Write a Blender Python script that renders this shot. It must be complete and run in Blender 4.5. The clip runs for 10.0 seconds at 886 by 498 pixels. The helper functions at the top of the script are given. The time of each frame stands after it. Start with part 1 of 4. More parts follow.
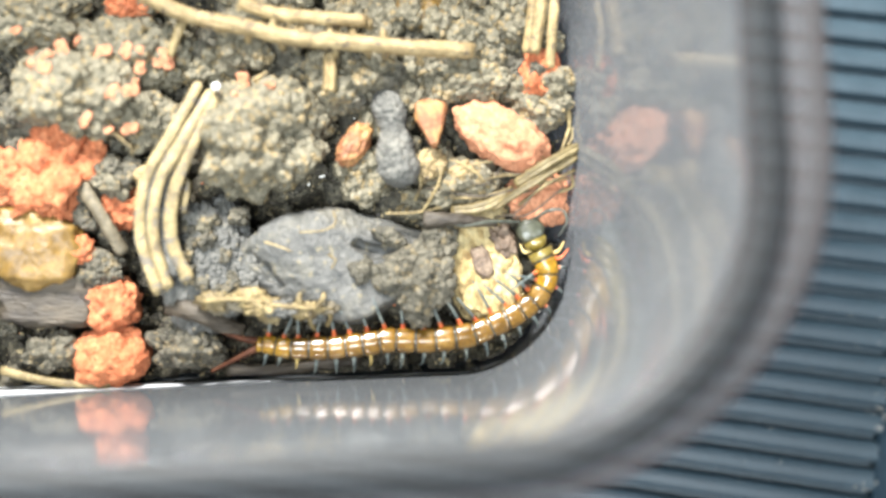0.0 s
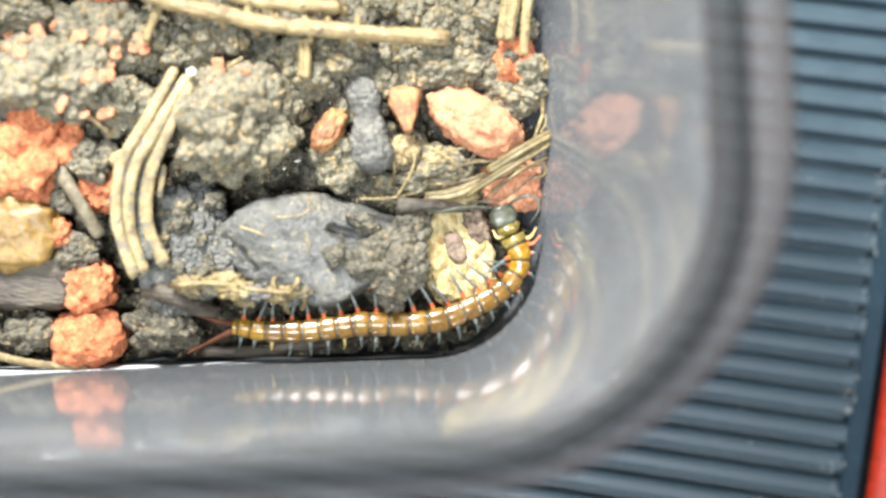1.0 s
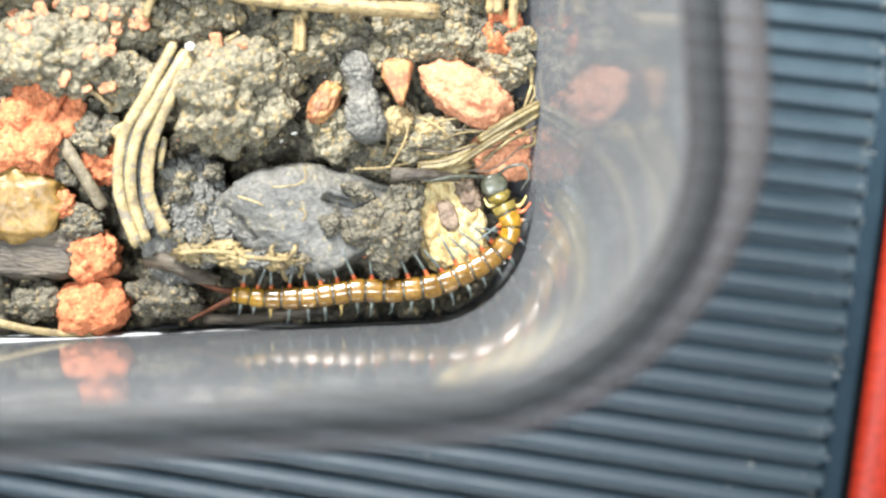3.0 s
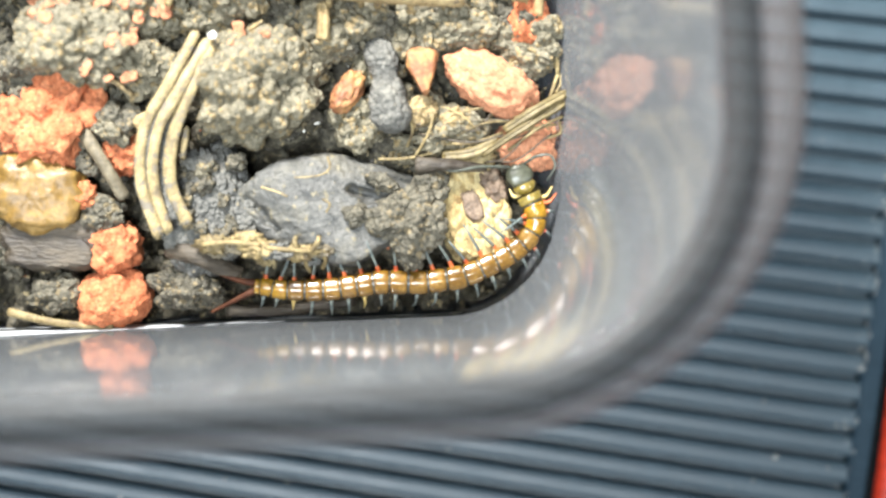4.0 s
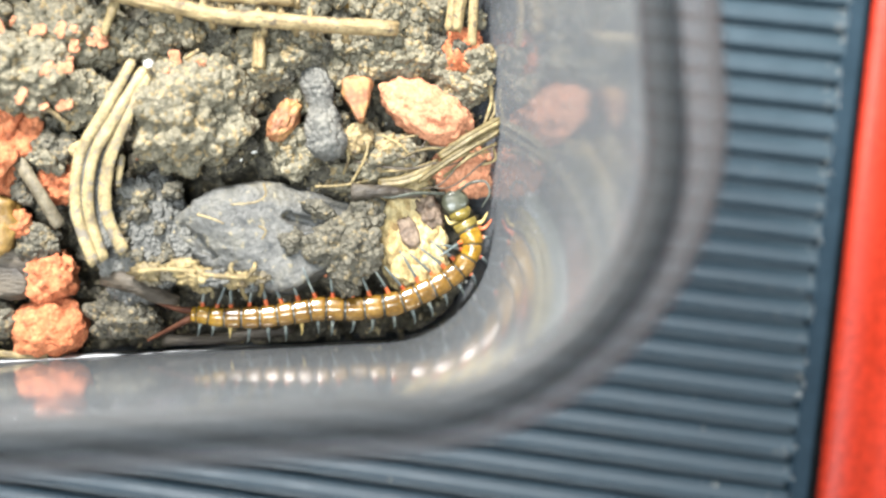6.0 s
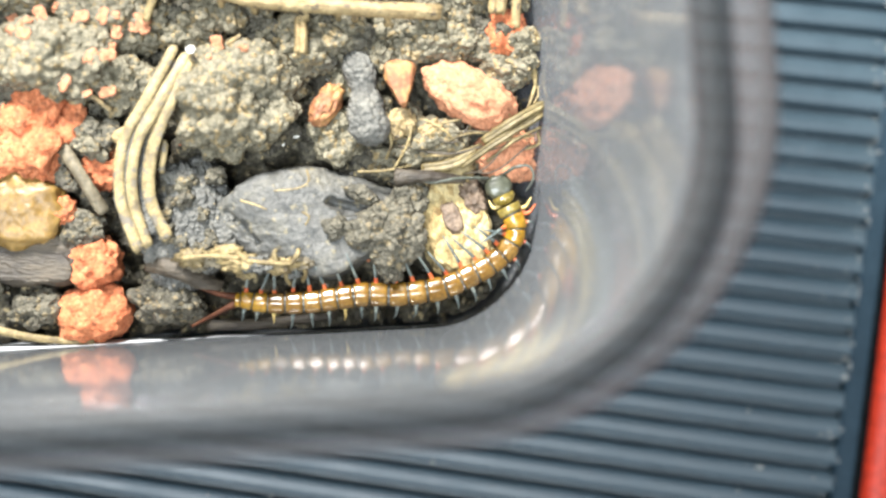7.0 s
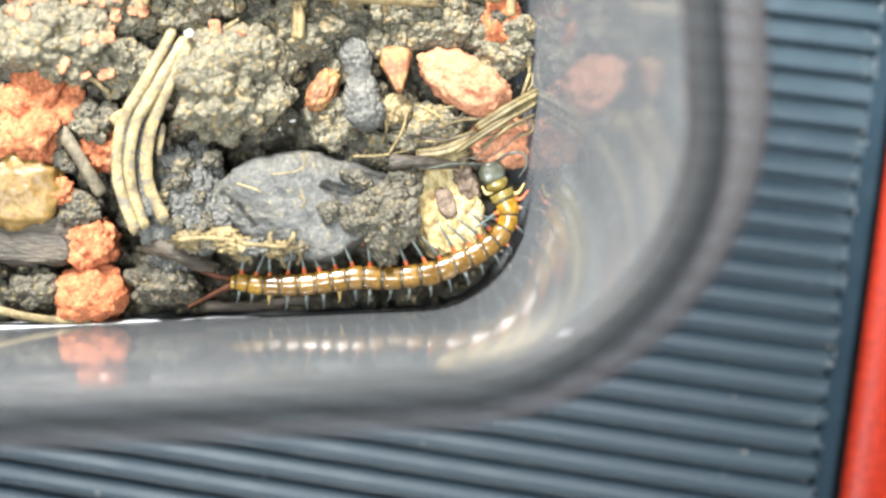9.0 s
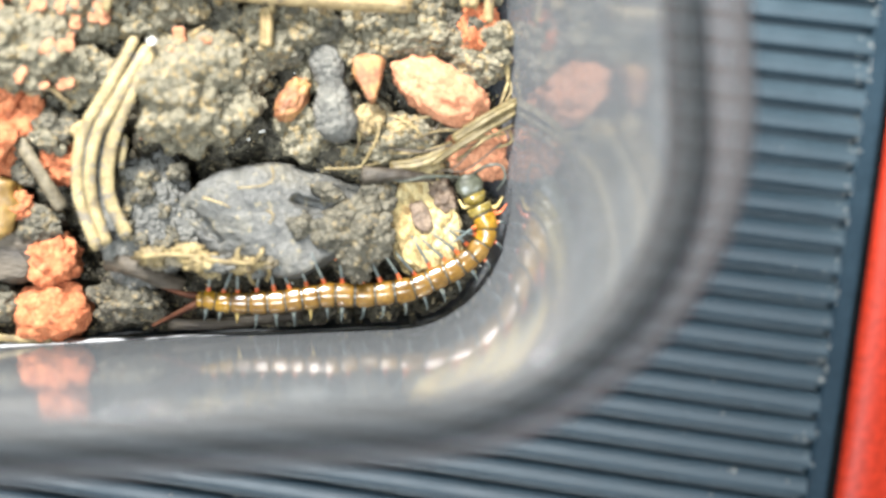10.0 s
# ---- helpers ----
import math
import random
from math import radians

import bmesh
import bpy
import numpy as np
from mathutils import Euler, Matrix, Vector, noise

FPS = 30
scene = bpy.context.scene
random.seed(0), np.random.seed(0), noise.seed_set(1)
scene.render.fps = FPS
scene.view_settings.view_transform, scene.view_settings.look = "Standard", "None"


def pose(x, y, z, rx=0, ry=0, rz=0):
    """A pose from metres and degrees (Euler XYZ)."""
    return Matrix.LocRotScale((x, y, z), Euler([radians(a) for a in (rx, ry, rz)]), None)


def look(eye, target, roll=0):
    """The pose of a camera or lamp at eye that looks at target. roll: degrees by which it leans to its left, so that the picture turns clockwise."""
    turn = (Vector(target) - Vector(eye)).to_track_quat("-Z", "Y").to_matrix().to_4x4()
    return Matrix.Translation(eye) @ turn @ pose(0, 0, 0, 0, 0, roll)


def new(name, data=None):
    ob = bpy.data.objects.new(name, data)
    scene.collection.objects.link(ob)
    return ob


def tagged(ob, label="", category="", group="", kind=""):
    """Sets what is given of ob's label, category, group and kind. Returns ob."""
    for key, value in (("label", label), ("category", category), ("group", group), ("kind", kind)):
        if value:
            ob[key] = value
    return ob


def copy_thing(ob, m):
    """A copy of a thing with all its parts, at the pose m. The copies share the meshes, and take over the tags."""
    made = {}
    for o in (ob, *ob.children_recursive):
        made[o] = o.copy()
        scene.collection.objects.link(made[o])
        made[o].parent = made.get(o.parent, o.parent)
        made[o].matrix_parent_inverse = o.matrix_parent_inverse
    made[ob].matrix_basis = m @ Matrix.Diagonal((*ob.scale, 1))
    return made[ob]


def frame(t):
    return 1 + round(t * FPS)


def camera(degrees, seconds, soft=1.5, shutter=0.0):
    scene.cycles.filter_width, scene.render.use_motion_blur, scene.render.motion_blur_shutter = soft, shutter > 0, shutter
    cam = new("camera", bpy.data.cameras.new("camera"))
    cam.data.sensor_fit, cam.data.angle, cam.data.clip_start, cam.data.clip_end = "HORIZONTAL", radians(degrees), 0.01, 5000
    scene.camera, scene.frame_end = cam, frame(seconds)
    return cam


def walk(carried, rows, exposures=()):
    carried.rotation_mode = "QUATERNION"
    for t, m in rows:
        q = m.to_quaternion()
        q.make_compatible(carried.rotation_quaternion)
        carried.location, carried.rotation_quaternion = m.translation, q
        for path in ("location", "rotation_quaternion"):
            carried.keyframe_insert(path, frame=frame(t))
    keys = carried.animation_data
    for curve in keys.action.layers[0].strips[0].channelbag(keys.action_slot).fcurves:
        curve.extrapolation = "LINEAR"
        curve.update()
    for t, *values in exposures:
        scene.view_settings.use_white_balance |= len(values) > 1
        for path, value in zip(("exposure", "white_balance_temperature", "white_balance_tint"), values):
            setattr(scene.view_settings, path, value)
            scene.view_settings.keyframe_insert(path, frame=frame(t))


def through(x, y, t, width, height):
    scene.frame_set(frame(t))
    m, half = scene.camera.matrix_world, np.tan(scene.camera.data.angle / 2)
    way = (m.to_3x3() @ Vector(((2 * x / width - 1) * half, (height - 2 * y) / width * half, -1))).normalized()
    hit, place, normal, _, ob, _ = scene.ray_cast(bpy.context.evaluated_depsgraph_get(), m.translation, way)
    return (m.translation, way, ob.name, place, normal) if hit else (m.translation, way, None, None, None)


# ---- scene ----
cam = camera(40.0, 10.0, soft=2.4, shutter=0.5)
PATH = [
    (0.0, pose(-0.01149, -0.00275, 0.18416, 4.5355, -3.0062, 0.0550)),
    (0.5, pose(-0.01081, -0.00101, 0.18400, 3.0254, -3.0162, 0.4152)),
    (1.0, pose(-0.00882, 0.00009, 0.18632, 2.7571, -3.2769, 0.4176)),
    (1.5, pose(-0.00781, -0.00269, 0.18835, 2.6820, -3.1765, 0.2506)),
    (2.0, pose(-0.00715, -0.00156, 0.18997, 2.7189, -2.9189, 0.2477)),
    (2.5, pose(-0.00660, -0.00291, 0.19098, 2.6992, -3.1223, 0.1787)),
    (2.7, pose(-0.00625, -0.00402, 0.19130, 2.6716, -2.8761, 0.0069)),
    (3.8, pose(-0.00969, -0.00409, 0.18908, 2.5476, -2.7603, -0.0721)),
    (4.0, pose(-0.00963, -0.00408, 0.18903, 2.2660, -2.6557, -0.0419)),
    (4.5, pose(-0.00864, -0.00545, 0.18859, 1.9458, -3.1019, 0.0134)),
    (5.0, pose(-0.00838, -0.00418, 0.18936, 2.0019, -2.8298, 0.0548)),
    (5.5, pose(-0.00938, -0.00631, 0.18935, 3.5839, -4.2367, -0.3589)),
    (5.7, pose(-0.00809, -0.00876, 0.19001, 5.4930, -4.6759, -0.5754)),
    (6.8, pose(-0.00506, -0.00590, 0.18953, 2.9180, -2.8666, -0.5465)),
    (7.0, pose(-0.00738, -0.00541, 0.18928, 3.2989, -2.7780, -0.6210)),
    (7.5, pose(-0.00483, -0.00514, 0.18916, 0.9836, -3.2512, -0.2834)),
    (8.0, pose(-0.00534, -0.00442, 0.19091, 2.0905, -3.0645, -0.0920)),
    (8.5, pose(-0.00740, -0.00890, 0.19258, 3.4006, -3.7732, -0.1380)),
    (9.0, pose(-0.00836, -0.00536, 0.19148, 2.4863, -3.4228, -0.0075)),
    (9.5, pose(-0.00657, -0.00274, 0.18824, 2.5099, -3.0489, -0.0144)),
    (10.0, pose(-0.00500, -0.00180, 0.18529, 2.0644, -3.5137, -0.0456)),
]
walk(cam, PATH)
cam.data.dof.use_dof, cam.data.dof.focus_distance, cam.data.dof.aperture_fstop = True, 0.165, 6.5

# ---- light ----
world = bpy.data.worlds.new("room")
scene.world = world
world.use_nodes = True
world.node_tree.nodes["Background"].inputs[0].default_value = (0.62, 0.80, 1.0, 1)
world.node_tree.nodes["Background"].inputs[1].default_value = 0.10


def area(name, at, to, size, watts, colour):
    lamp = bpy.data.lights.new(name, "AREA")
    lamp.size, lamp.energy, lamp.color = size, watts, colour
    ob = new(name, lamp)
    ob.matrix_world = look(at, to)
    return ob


area("desk_lamp_light", (-0.11, 0.275, 0.28), (0, 0, 0.02), 0.085, 5.7, (1.0, 0.985, 0.95))
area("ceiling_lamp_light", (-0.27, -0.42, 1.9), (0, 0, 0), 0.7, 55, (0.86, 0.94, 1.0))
scene.view_settings.exposure = 0.23


# ---- materials ----
def material(name, colours, scale=300, fine=1500, rough=0.7, bump=0.3, metal=0.0, stretch=(1, 1, 1), spread=0.0, gloss=0.0, speck=None, depth=0.0004, coat=0.0, through=0.0, grain=None, tint=None):
    """Noise-mixed colours at two scales, with grain relief. Scales are per metre."""
    m = bpy.data.materials.new(name)
    m.use_nodes = True
    nt = m.node_tree
    b = nt.nodes["Principled BSDF"]
    n, l = nt.nodes.new, nt.links.new
    co = n("ShaderNodeTexCoord")
    mp = n("ShaderNodeMapping")
    mp.inputs["Scale"].default_value = stretch
    l(co.outputs["Object"], mp.inputs[0])
    n1 = n("ShaderNodeTexNoise")
    n1.inputs["Scale"].default_value, n1.inputs["Detail"].default_value = scale, 6
    n1.inputs["Roughness"].default_value = 0.65
    n2 = n("ShaderNodeTexNoise")
    n2.inputs["Scale"].default_value, n2.inputs["Detail"].default_value = fine, 4
    l(mp.outputs[0], n1.inputs["Vector"])
    l(mp.outputs[0], n2.inputs["Vector"])
    ramp = n("ShaderNodeValToRGB")
    e = ramp.color_ramp.elements
    while len(e) < len(colours):
        e.new(0.5)
    for i, c in enumerate(colours):
        e[i].position = 0.32 + 0.36 * i / max(1, len(colours) - 1)
        e[i].color = (*c, 1)
    drive = n1.outputs["Fac"]
    if grain:
        cell = n("ShaderNodeTexVoronoi")
        cell.inputs["Scale"].default_value = grain[0]
        bend = n("ShaderNodeVectorMath")
        bend.operation = "MULTIPLY_ADD"
        bend.inputs[1].default_value = (0.0008, 0.0008, 0.0008)
        l(n1.outputs["Color"], bend.inputs[0])
        l(mp.outputs[0], bend.inputs[2])
        l(bend.outputs[0], cell.inputs["Vector"])
        sep = n("ShaderNodeSeparateColor")
        l(cell.outputs["Color"], sep.inputs[0])
        mixed = n("ShaderNodeMix")
        mixed.inputs["Factor"].default_value = grain[1]
        l(drive, mixed.inputs["A"])
        l(sep.outputs[0], mixed.inputs["B"])
        drive = mixed.outputs["Result"]
    l(drive, ramp.inputs[0])
    col = ramp.outputs[0]
    if grain and tint:
        pick = n("ShaderNodeMath")
        pick.operation = "GREATER_THAN"
        pick.inputs[1].default_value = tint[1]
        l(sep.outputs[1], pick.inputs[0])
        dye = n("ShaderNodeMix")
        dye.data_type = "RGBA"
        l(pick.outputs[0], dye.inputs["Factor"])
        l(col, dye.inputs["A"])
        dye.inputs["B"].default_value = (*tint[0], 1)
        col = dye.outputs["Result"]
    hsv = n("ShaderNodeHueSaturation")
    l(col, hsv.inputs["Color"])
    mr = n("ShaderNodeMapRange")
    mr.inputs["From Min"].default_value, mr.inputs["From Max"].default_value = 0.3, 0.7
    mr.inputs["To Min"].default_value, mr.inputs["To Max"].default_value = 0.72, 1.28
    l(n2.outputs["Fac"], mr.inputs["Value"])
    val = mr.outputs[0]
    if spread:
        oi = n("ShaderNodeObjectInfo")
        ad = n("ShaderNodeMath")
        ad.operation = "MULTIPLY_ADD"
        ad.inputs[1].default_value, ad.inputs[2].default_value = spread, 1 - spread / 2
        l(oi.outputs["Random"], ad.inputs[0])
        mu = n("ShaderNodeMath")
        mu.operation = "MULTIPLY"
        l(val, mu.inputs[0])
        l(ad.outputs[0], mu.inputs[1])
        val = mu.outputs[0]
    l(val, hsv.inputs["Value"])
    col = hsv.outputs[0]
    if speck:
        vo = n("ShaderNodeTexNoise")
        vo.inputs["Scale"].default_value, vo.inputs["Detail"].default_value = speck[1], 2
        l(mp.outputs[0], vo.inputs["Vector"])
        st = n("ShaderNodeMapRange")
        st.inputs["From Min"].default_value, st.inputs["From Max"].default_value = speck[2], speck[2] + 0.06
        l(vo.outputs["Fac"], st.inputs["Value"])
        mx = n("ShaderNodeMix")
        mx.data_type = "RGBA"
        l(st.outputs[0], mx.inputs["Factor"])
        l(col, mx.inputs["A"])
        mx.inputs["B"].default_value = (*speck[0], 1)
        col = mx.outputs["Result"]
    l(col, b.inputs["Base Color"])
    rr = n("ShaderNodeMapRange")
    rr.inputs["To Min"].default_value, rr.inputs["To Max"].default_value = max(0.03, rough - 0.15), min(1, rough + 0.15)
    l(n1.outputs["Fac"], rr.inputs["Value"])
    l(rr.outputs[0], b.inputs["Roughness"])
    b.inputs["Metallic"].default_value = metal
    b.inputs["Coat Weight"].default_value = coat
    b.inputs["Coat Roughness"].default_value = 0.12
    if through:
        b.inputs["Subsurface Weight"].default_value = through
        b.inputs["Subsurface Radius"].default_value = (0.001, 0.0006, 0.0003)
        b.inputs["Subsurface Scale"].default_value = 1.0
    if bump:
        ad = n("ShaderNodeMath")
        ad.operation = "ADD"
        l(n1.outputs["Fac"], ad.inputs[0])
        l(n2.outputs["Fac"], ad.inputs[1])
        high = ad.outputs[0]
        if grain:
            dome = n("ShaderNodeMath")
            dome.operation = "MULTIPLY_ADD"
            dome.inputs[1].default_value = -1.6
            l(cell.outputs["Distance"], dome.inputs[0])
            l(high, dome.inputs[2])
            high = dome.outputs[0]
        bp = n("ShaderNodeBump")
        bp.inputs["Strength"].default_value, bp.inputs["Distance"].default_value = bump, depth
        l(high, bp.inputs["Height"])
        l(bp.outputs[0], b.inputs["Normal"])
    return m


def clear_plastic(name="clear_plastic", low=0.35, high=0.48, gloss=0.09, white=0.58, ior=2.1, tint=(0.93, 1.0, 1.07), thru=0.5):
    """Hazy clear polypropylene: mostly see-through, glossy at a slant, slightly milky."""
    m = bpy.data.materials.new(name)
    m.use_nodes = True
    nt = m.node_tree
    n, l = nt.nodes.new, nt.links.new
    out = nt.nodes["Material Output"]
    nt.nodes.remove(nt.nodes["Principled BSDF"])
    tr, df, tl, gl = n("ShaderNodeBsdfTransparent"), n("ShaderNodeBsdfDiffuse"), n("ShaderNodeBsdfTranslucent"), n("ShaderNodeBsdfGlossy")
    tr.inputs[0].default_value = (0.93, 0.95, 0.97, 1)
    df.inputs[0].default_value = (white * tint[0], white * tint[1], white * tint[2], 1)
    tl.inputs[0].default_value = (white * tint[0], white * tint[1], white * tint[2], 1)
    gl.inputs["Roughness"].default_value = gloss
    milky, haze, mix, fr = n("ShaderNodeMixShader"), n("ShaderNodeMixShader"), n("ShaderNodeMixShader"), n("ShaderNodeFresnel")
    co, ns, mr = n("ShaderNodeTexCoord"), n("ShaderNodeTexNoise"), n("ShaderNodeMapRange")
    ns.inputs["Scale"].default_value, ns.inputs["Detail"].default_value = 160, 6
    mr.inputs["To Min"].default_value, mr.inputs["To Max"].default_value = low, high
    l(co.outputs["Object"], ns.inputs["Vector"])
    l(ns.outputs["Fac"], mr.inputs["Value"])
    fr.inputs["IOR"].default_value = ior
    mist, fleck, both = n("ShaderNodeTexNoise"), n("ShaderNodeMapRange"), n("ShaderNodeMath")
    mist.inputs["Scale"].default_value, mist.inputs["Detail"].default_value = 1400, 3
    fleck.inputs["From Min"].default_value, fleck.inputs["From Max"].default_value = 0.56, 0.72
    fleck.inputs["To Min"].default_value, fleck.inputs["To Max"].default_value = 0.0, 0.10
    both.operation = "ADD"
    l(co.outputs["Object"], mist.inputs["Vector"])
    l(mist.outputs["Fac"], fleck.inputs["Value"])
    l(mr.outputs[0], both.inputs[0])
    l(fleck.outputs[0], both.inputs[1])
    milky.inputs[0].default_value = thru
    l(df.outputs[0], milky.inputs[1])
    l(tl.outputs[0], milky.inputs[2])
    l(both.outputs[0], haze.inputs[0])
    l(tr.outputs[0], haze.inputs[1])
    l(milky.outputs[0], haze.inputs[2])
    l(fr.outputs[0], mix.inputs[0])
    l(haze.outputs[0], mix.inputs[1])
    l(gl.outputs[0], mix.inputs[2])
    l(mix.outputs[0], out.inputs["Surface"])
    return m


M = {}
M["plastic"] = clear_plastic()
M["frosted"] = clear_plastic("frosted_plastic", 0.58, 0.70, 0.42, 0.145, 1.25, (0.97, 1.0, 1.0), 0.8)
M["lip"] = clear_plastic("smoky_plastic", 0.40, 0.52, 0.4, 0.34, 1.2, (1.08, 1.0, 0.97), 0.7)
# milky white that paints a bright line of light above the soil
M["tide"] = clear_plastic("painted_glint", 0.45, 0.95, 0.3, 0.72, 1.01, (0.96, 1.0, 1.04), 0.25)
# darkened well below the clods, which paints shade into the gaps between them
M["soil"] = material("soil", [(0.016, 0.014, 0.009), (0.058, 0.051, 0.034), (0.118, 0.103, 0.068)], 450, 1900, 0.72, 0.45, depth=0.0005, grain=(1700, 0.26), tint=((0.30, 0.24, 0.13), 0.955))
M["clod"] = material("clod", [(0.088, 0.079, 0.050), (0.142, 0.126, 0.083), (0.188, 0.166, 0.112)], 330, 1500, 0.66, 0.5, spread=0.25, speck=((0.26, 0.215, 0.13), 1500, 0.65), depth=0.0005, grain=(1700, 0.38), tint=((0.235, 0.175, 0.085), 0.86))
M["dark_clod"] = material("dark_clod", [(0.050, 0.045, 0.031), (0.083, 0.075, 0.053), (0.120, 0.107, 0.076)], 330, 1600, 0.70, 0.6, spread=0.25, speck=((0.20, 0.165, 0.095), 1500, 0.67), depth=0.0005, grain=(1700, 0.36), tint=((0.165, 0.130, 0.072), 0.90))
M["slate"] = material("slate", [(0.044, 0.045, 0.042), (0.078, 0.077, 0.070), (0.122, 0.114, 0.090)], 230, 1500, 0.58, 0.9, speck=((0.17, 0.148, 0.095), 900, 0.62), depth=0.0003)
M["char"] = material("char", [(0.066, 0.065, 0.058), (0.112, 0.110, 0.098), (0.170, 0.163, 0.138)], 420, 1800, 0.75, 0.7, speck=((0.32, 0.28, 0.20), 1500, 0.69), depth=0.0004, grain=(1500, 0.15))
M["mud"] = material("mud", [(0.056, 0.056, 0.051), (0.095, 0.094, 0.085), (0.150, 0.144, 0.122)], 280, 1600, 0.66, 0.6, speck=((0.30, 0.245, 0.14), 1400, 0.67), depth=0.0004, grain=(1600, 0.08))
M["clay"] = material("clay", [(0.32, 0.082, 0.030), (0.45, 0.142, 0.057), (0.53, 0.205, 0.094)], 500, 2400, 0.9, 0.35, spread=0.15, depth=0.0004, grain=(1900, 0.2), tint=((0.29, 0.090, 0.040), 0.93))
M["pale_clay"] = material("pale_clay", [(0.39, 0.150, 0.075), (0.46, 0.200, 0.105), (0.53, 0.255, 0.142)], 500, 2400, 0.88, 0.3, depth=0.0003, grain=(1900, 0.12))
M["lint"] = material("lint", [(0.26, 0.25, 0.23), (0.46, 0.44, 0.40)], 900, 2500, 0.8, 0.2)
M["quartz"] = material("quartz", [(0.62, 0.60, 0.55), (0.78, 0.77, 0.73)], 700, 2500, 0.25, 0.2)
M["brown"] = material("brown", [(0.07, 0.045, 0.028), (0.13, 0.088, 0.058), (0.21, 0.155, 0.105)], 500, 1800, 0.6, 0.6, depth=0.0004)
# sheenless black, paints the shade in the gap beside the mat
M["black"] = material("black", [(0.003, 0.003, 0.003), (0.006, 0.006, 0.006)], 200, 900, 0.85, 0.2)
M["black"].node_tree.nodes["Principled BSDF"].inputs["Specular IOR Level"].default_value = 0.03
M["straw"] = material("straw", [(0.14, 0.095, 0.040), (0.29, 0.212, 0.098), (0.41, 0.320, 0.165)], 420, 2500, 0.65, 0.4, spread=0.2, speck=((0.10, 0.074, 0.048), 1000, 0.60), depth=0.0003)
M["strand"] = material("strand", [(0.115, 0.088, 0.052), (0.265, 0.203, 0.096), (0.375, 0.295, 0.150)], 520, 2500, 0.6, 0.4, spread=0.2, speck=((0.16, 0.138, 0.105), 800, 0.57), depth=0.0003)
M["sheath"] = material("sheath", [(0.070, 0.052, 0.020), (0.130, 0.098, 0.040), (0.200, 0.156, 0.070)], 500, 2500, 0.5, 0.4, depth=0.0003)
M["sliver"] = material("sliver", [(0.070, 0.056, 0.034), (0.125, 0.104, 0.066), (0.185, 0.158, 0.105)], 400, 1800, 0.65, 0.6, depth=0.0003)
M["dull_straw"] = material("dull_straw", [(0.08, 0.056, 0.025), (0.195, 0.145, 0.062), (0.31, 0.245, 0.118)], 500, 2500, 0.6, 0.5, spread=0.4, depth=0.0003)
M["bark"] = material("bark", [(0.22, 0.138, 0.052), (0.44, 0.330, 0.145), (0.59, 0.480, 0.255)], 420, 1500, 0.78, 0.9, stretch=(1.2, 0.8, 1), depth=0.0006, grain=(900, 0.22))
M["wood"] = material("wood", [(0.017, 0.011, 0.007), (0.048, 0.037, 0.024), (0.105, 0.082, 0.055)], 300, 1500, 0.55, 0.8, stretch=(0.4, 1.6, 1), spread=0.3, depth=0.0005)
M["tan"] = material("tan", [(0.085, 0.048, 0.010), (0.187, 0.109, 0.025), (0.272, 0.171, 0.051)], 250, 1500, 0.45, 0.25, spread=0.2, depth=0.0004)
M["amber"] = material("amber", [(0.150, 0.048, 0.020), (0.260, 0.112, 0.046), (0.370, 0.205, 0.070)], 420, 1500, 0.62, 0.4, depth=0.0003)
M["rubber"] = material("rubber", [(0.016, 0.036, 0.050), (0.019, 0.041, 0.056), (0.024, 0.048, 0.065)], 120, 1800, 0.52, 0.12, speck=((0.30, 0.31, 0.30), 700, 0.76), depth=0.00008)
M["rubber"].node_tree.nodes["Principled BSDF"].inputs["Specular IOR Level"].default_value = 0.85
M["border"] = material("smooth_rubber", [(0.013, 0.026, 0.037), (0.016, 0.031, 0.044), (0.021, 0.038, 0.052)], 120, 1800, 0.60, 0.12, depth=0.00008)
M["border"].node_tree.nodes["Principled BSDF"].inputs["Specular IOR Level"].default_value = 0.15
M["red"] = material("red", [(0.345, 0.022, 0.007), (0.350, 0.023, 0.0075), (0.356, 0.024, 0.008)], 60, 900, 0.50, 0)
M["red"].node_tree.nodes["Principled BSDF"].inputs["Specular IOR Level"].default_value = 0.28
M["table"] = material("table", [(0.02, 0.014, 0.010), (0.04, 0.03, 0.02), (0.06, 0.045, 0.03)], 20, 300, 0.5, 0.2)
M["shell"] = material("shell", [(0.078, 0.038, 0.005), (0.138, 0.071, 0.010), (0.210, 0.118, 0.026)], 500, 1800, 0.22, 0.15, depth=0.0001, coat=0.6)
M["yellow_shell"] = material("yellow_shell", [(0.150, 0.072, 0.004), (0.240, 0.128, 0.008), (0.320, 0.185, 0.018)], 500, 1800, 0.22, 0.15, depth=0.0001, coat=0.6)
M["head"] = material("head_shell", [(0.030, 0.033, 0.022), (0.052, 0.055, 0.036), (0.080, 0.080, 0.052)], 500, 1800, 0.38, 0.2, depth=0.0001, coat=0.15)
M["olive_shell"] = material("olive_shell", [(0.10, 0.075, 0.015), (0.17, 0.125, 0.025), (0.24, 0.18, 0.05)], 500, 1800, 0.18, 0.15, depth=0.0001, coat=0.8)
M["tail_red"] = material("tail_red", [(0.032, 0.011, 0.006), (0.060, 0.021, 0.010), (0.100, 0.044, 0.024)], 600, 1800, 0.6, 0.1, depth=0.0001)
M["tail_red"].node_tree.nodes["Principled BSDF"].inputs["Specular IOR Level"].default_value = 0.15
M["band"] = material("band", [(0.010, 0.014, 0.012), (0.025, 0.03, 0.025), (0.04, 0.045, 0.035)], 500, 1800, 0.3, 0.1, depth=0.0001)
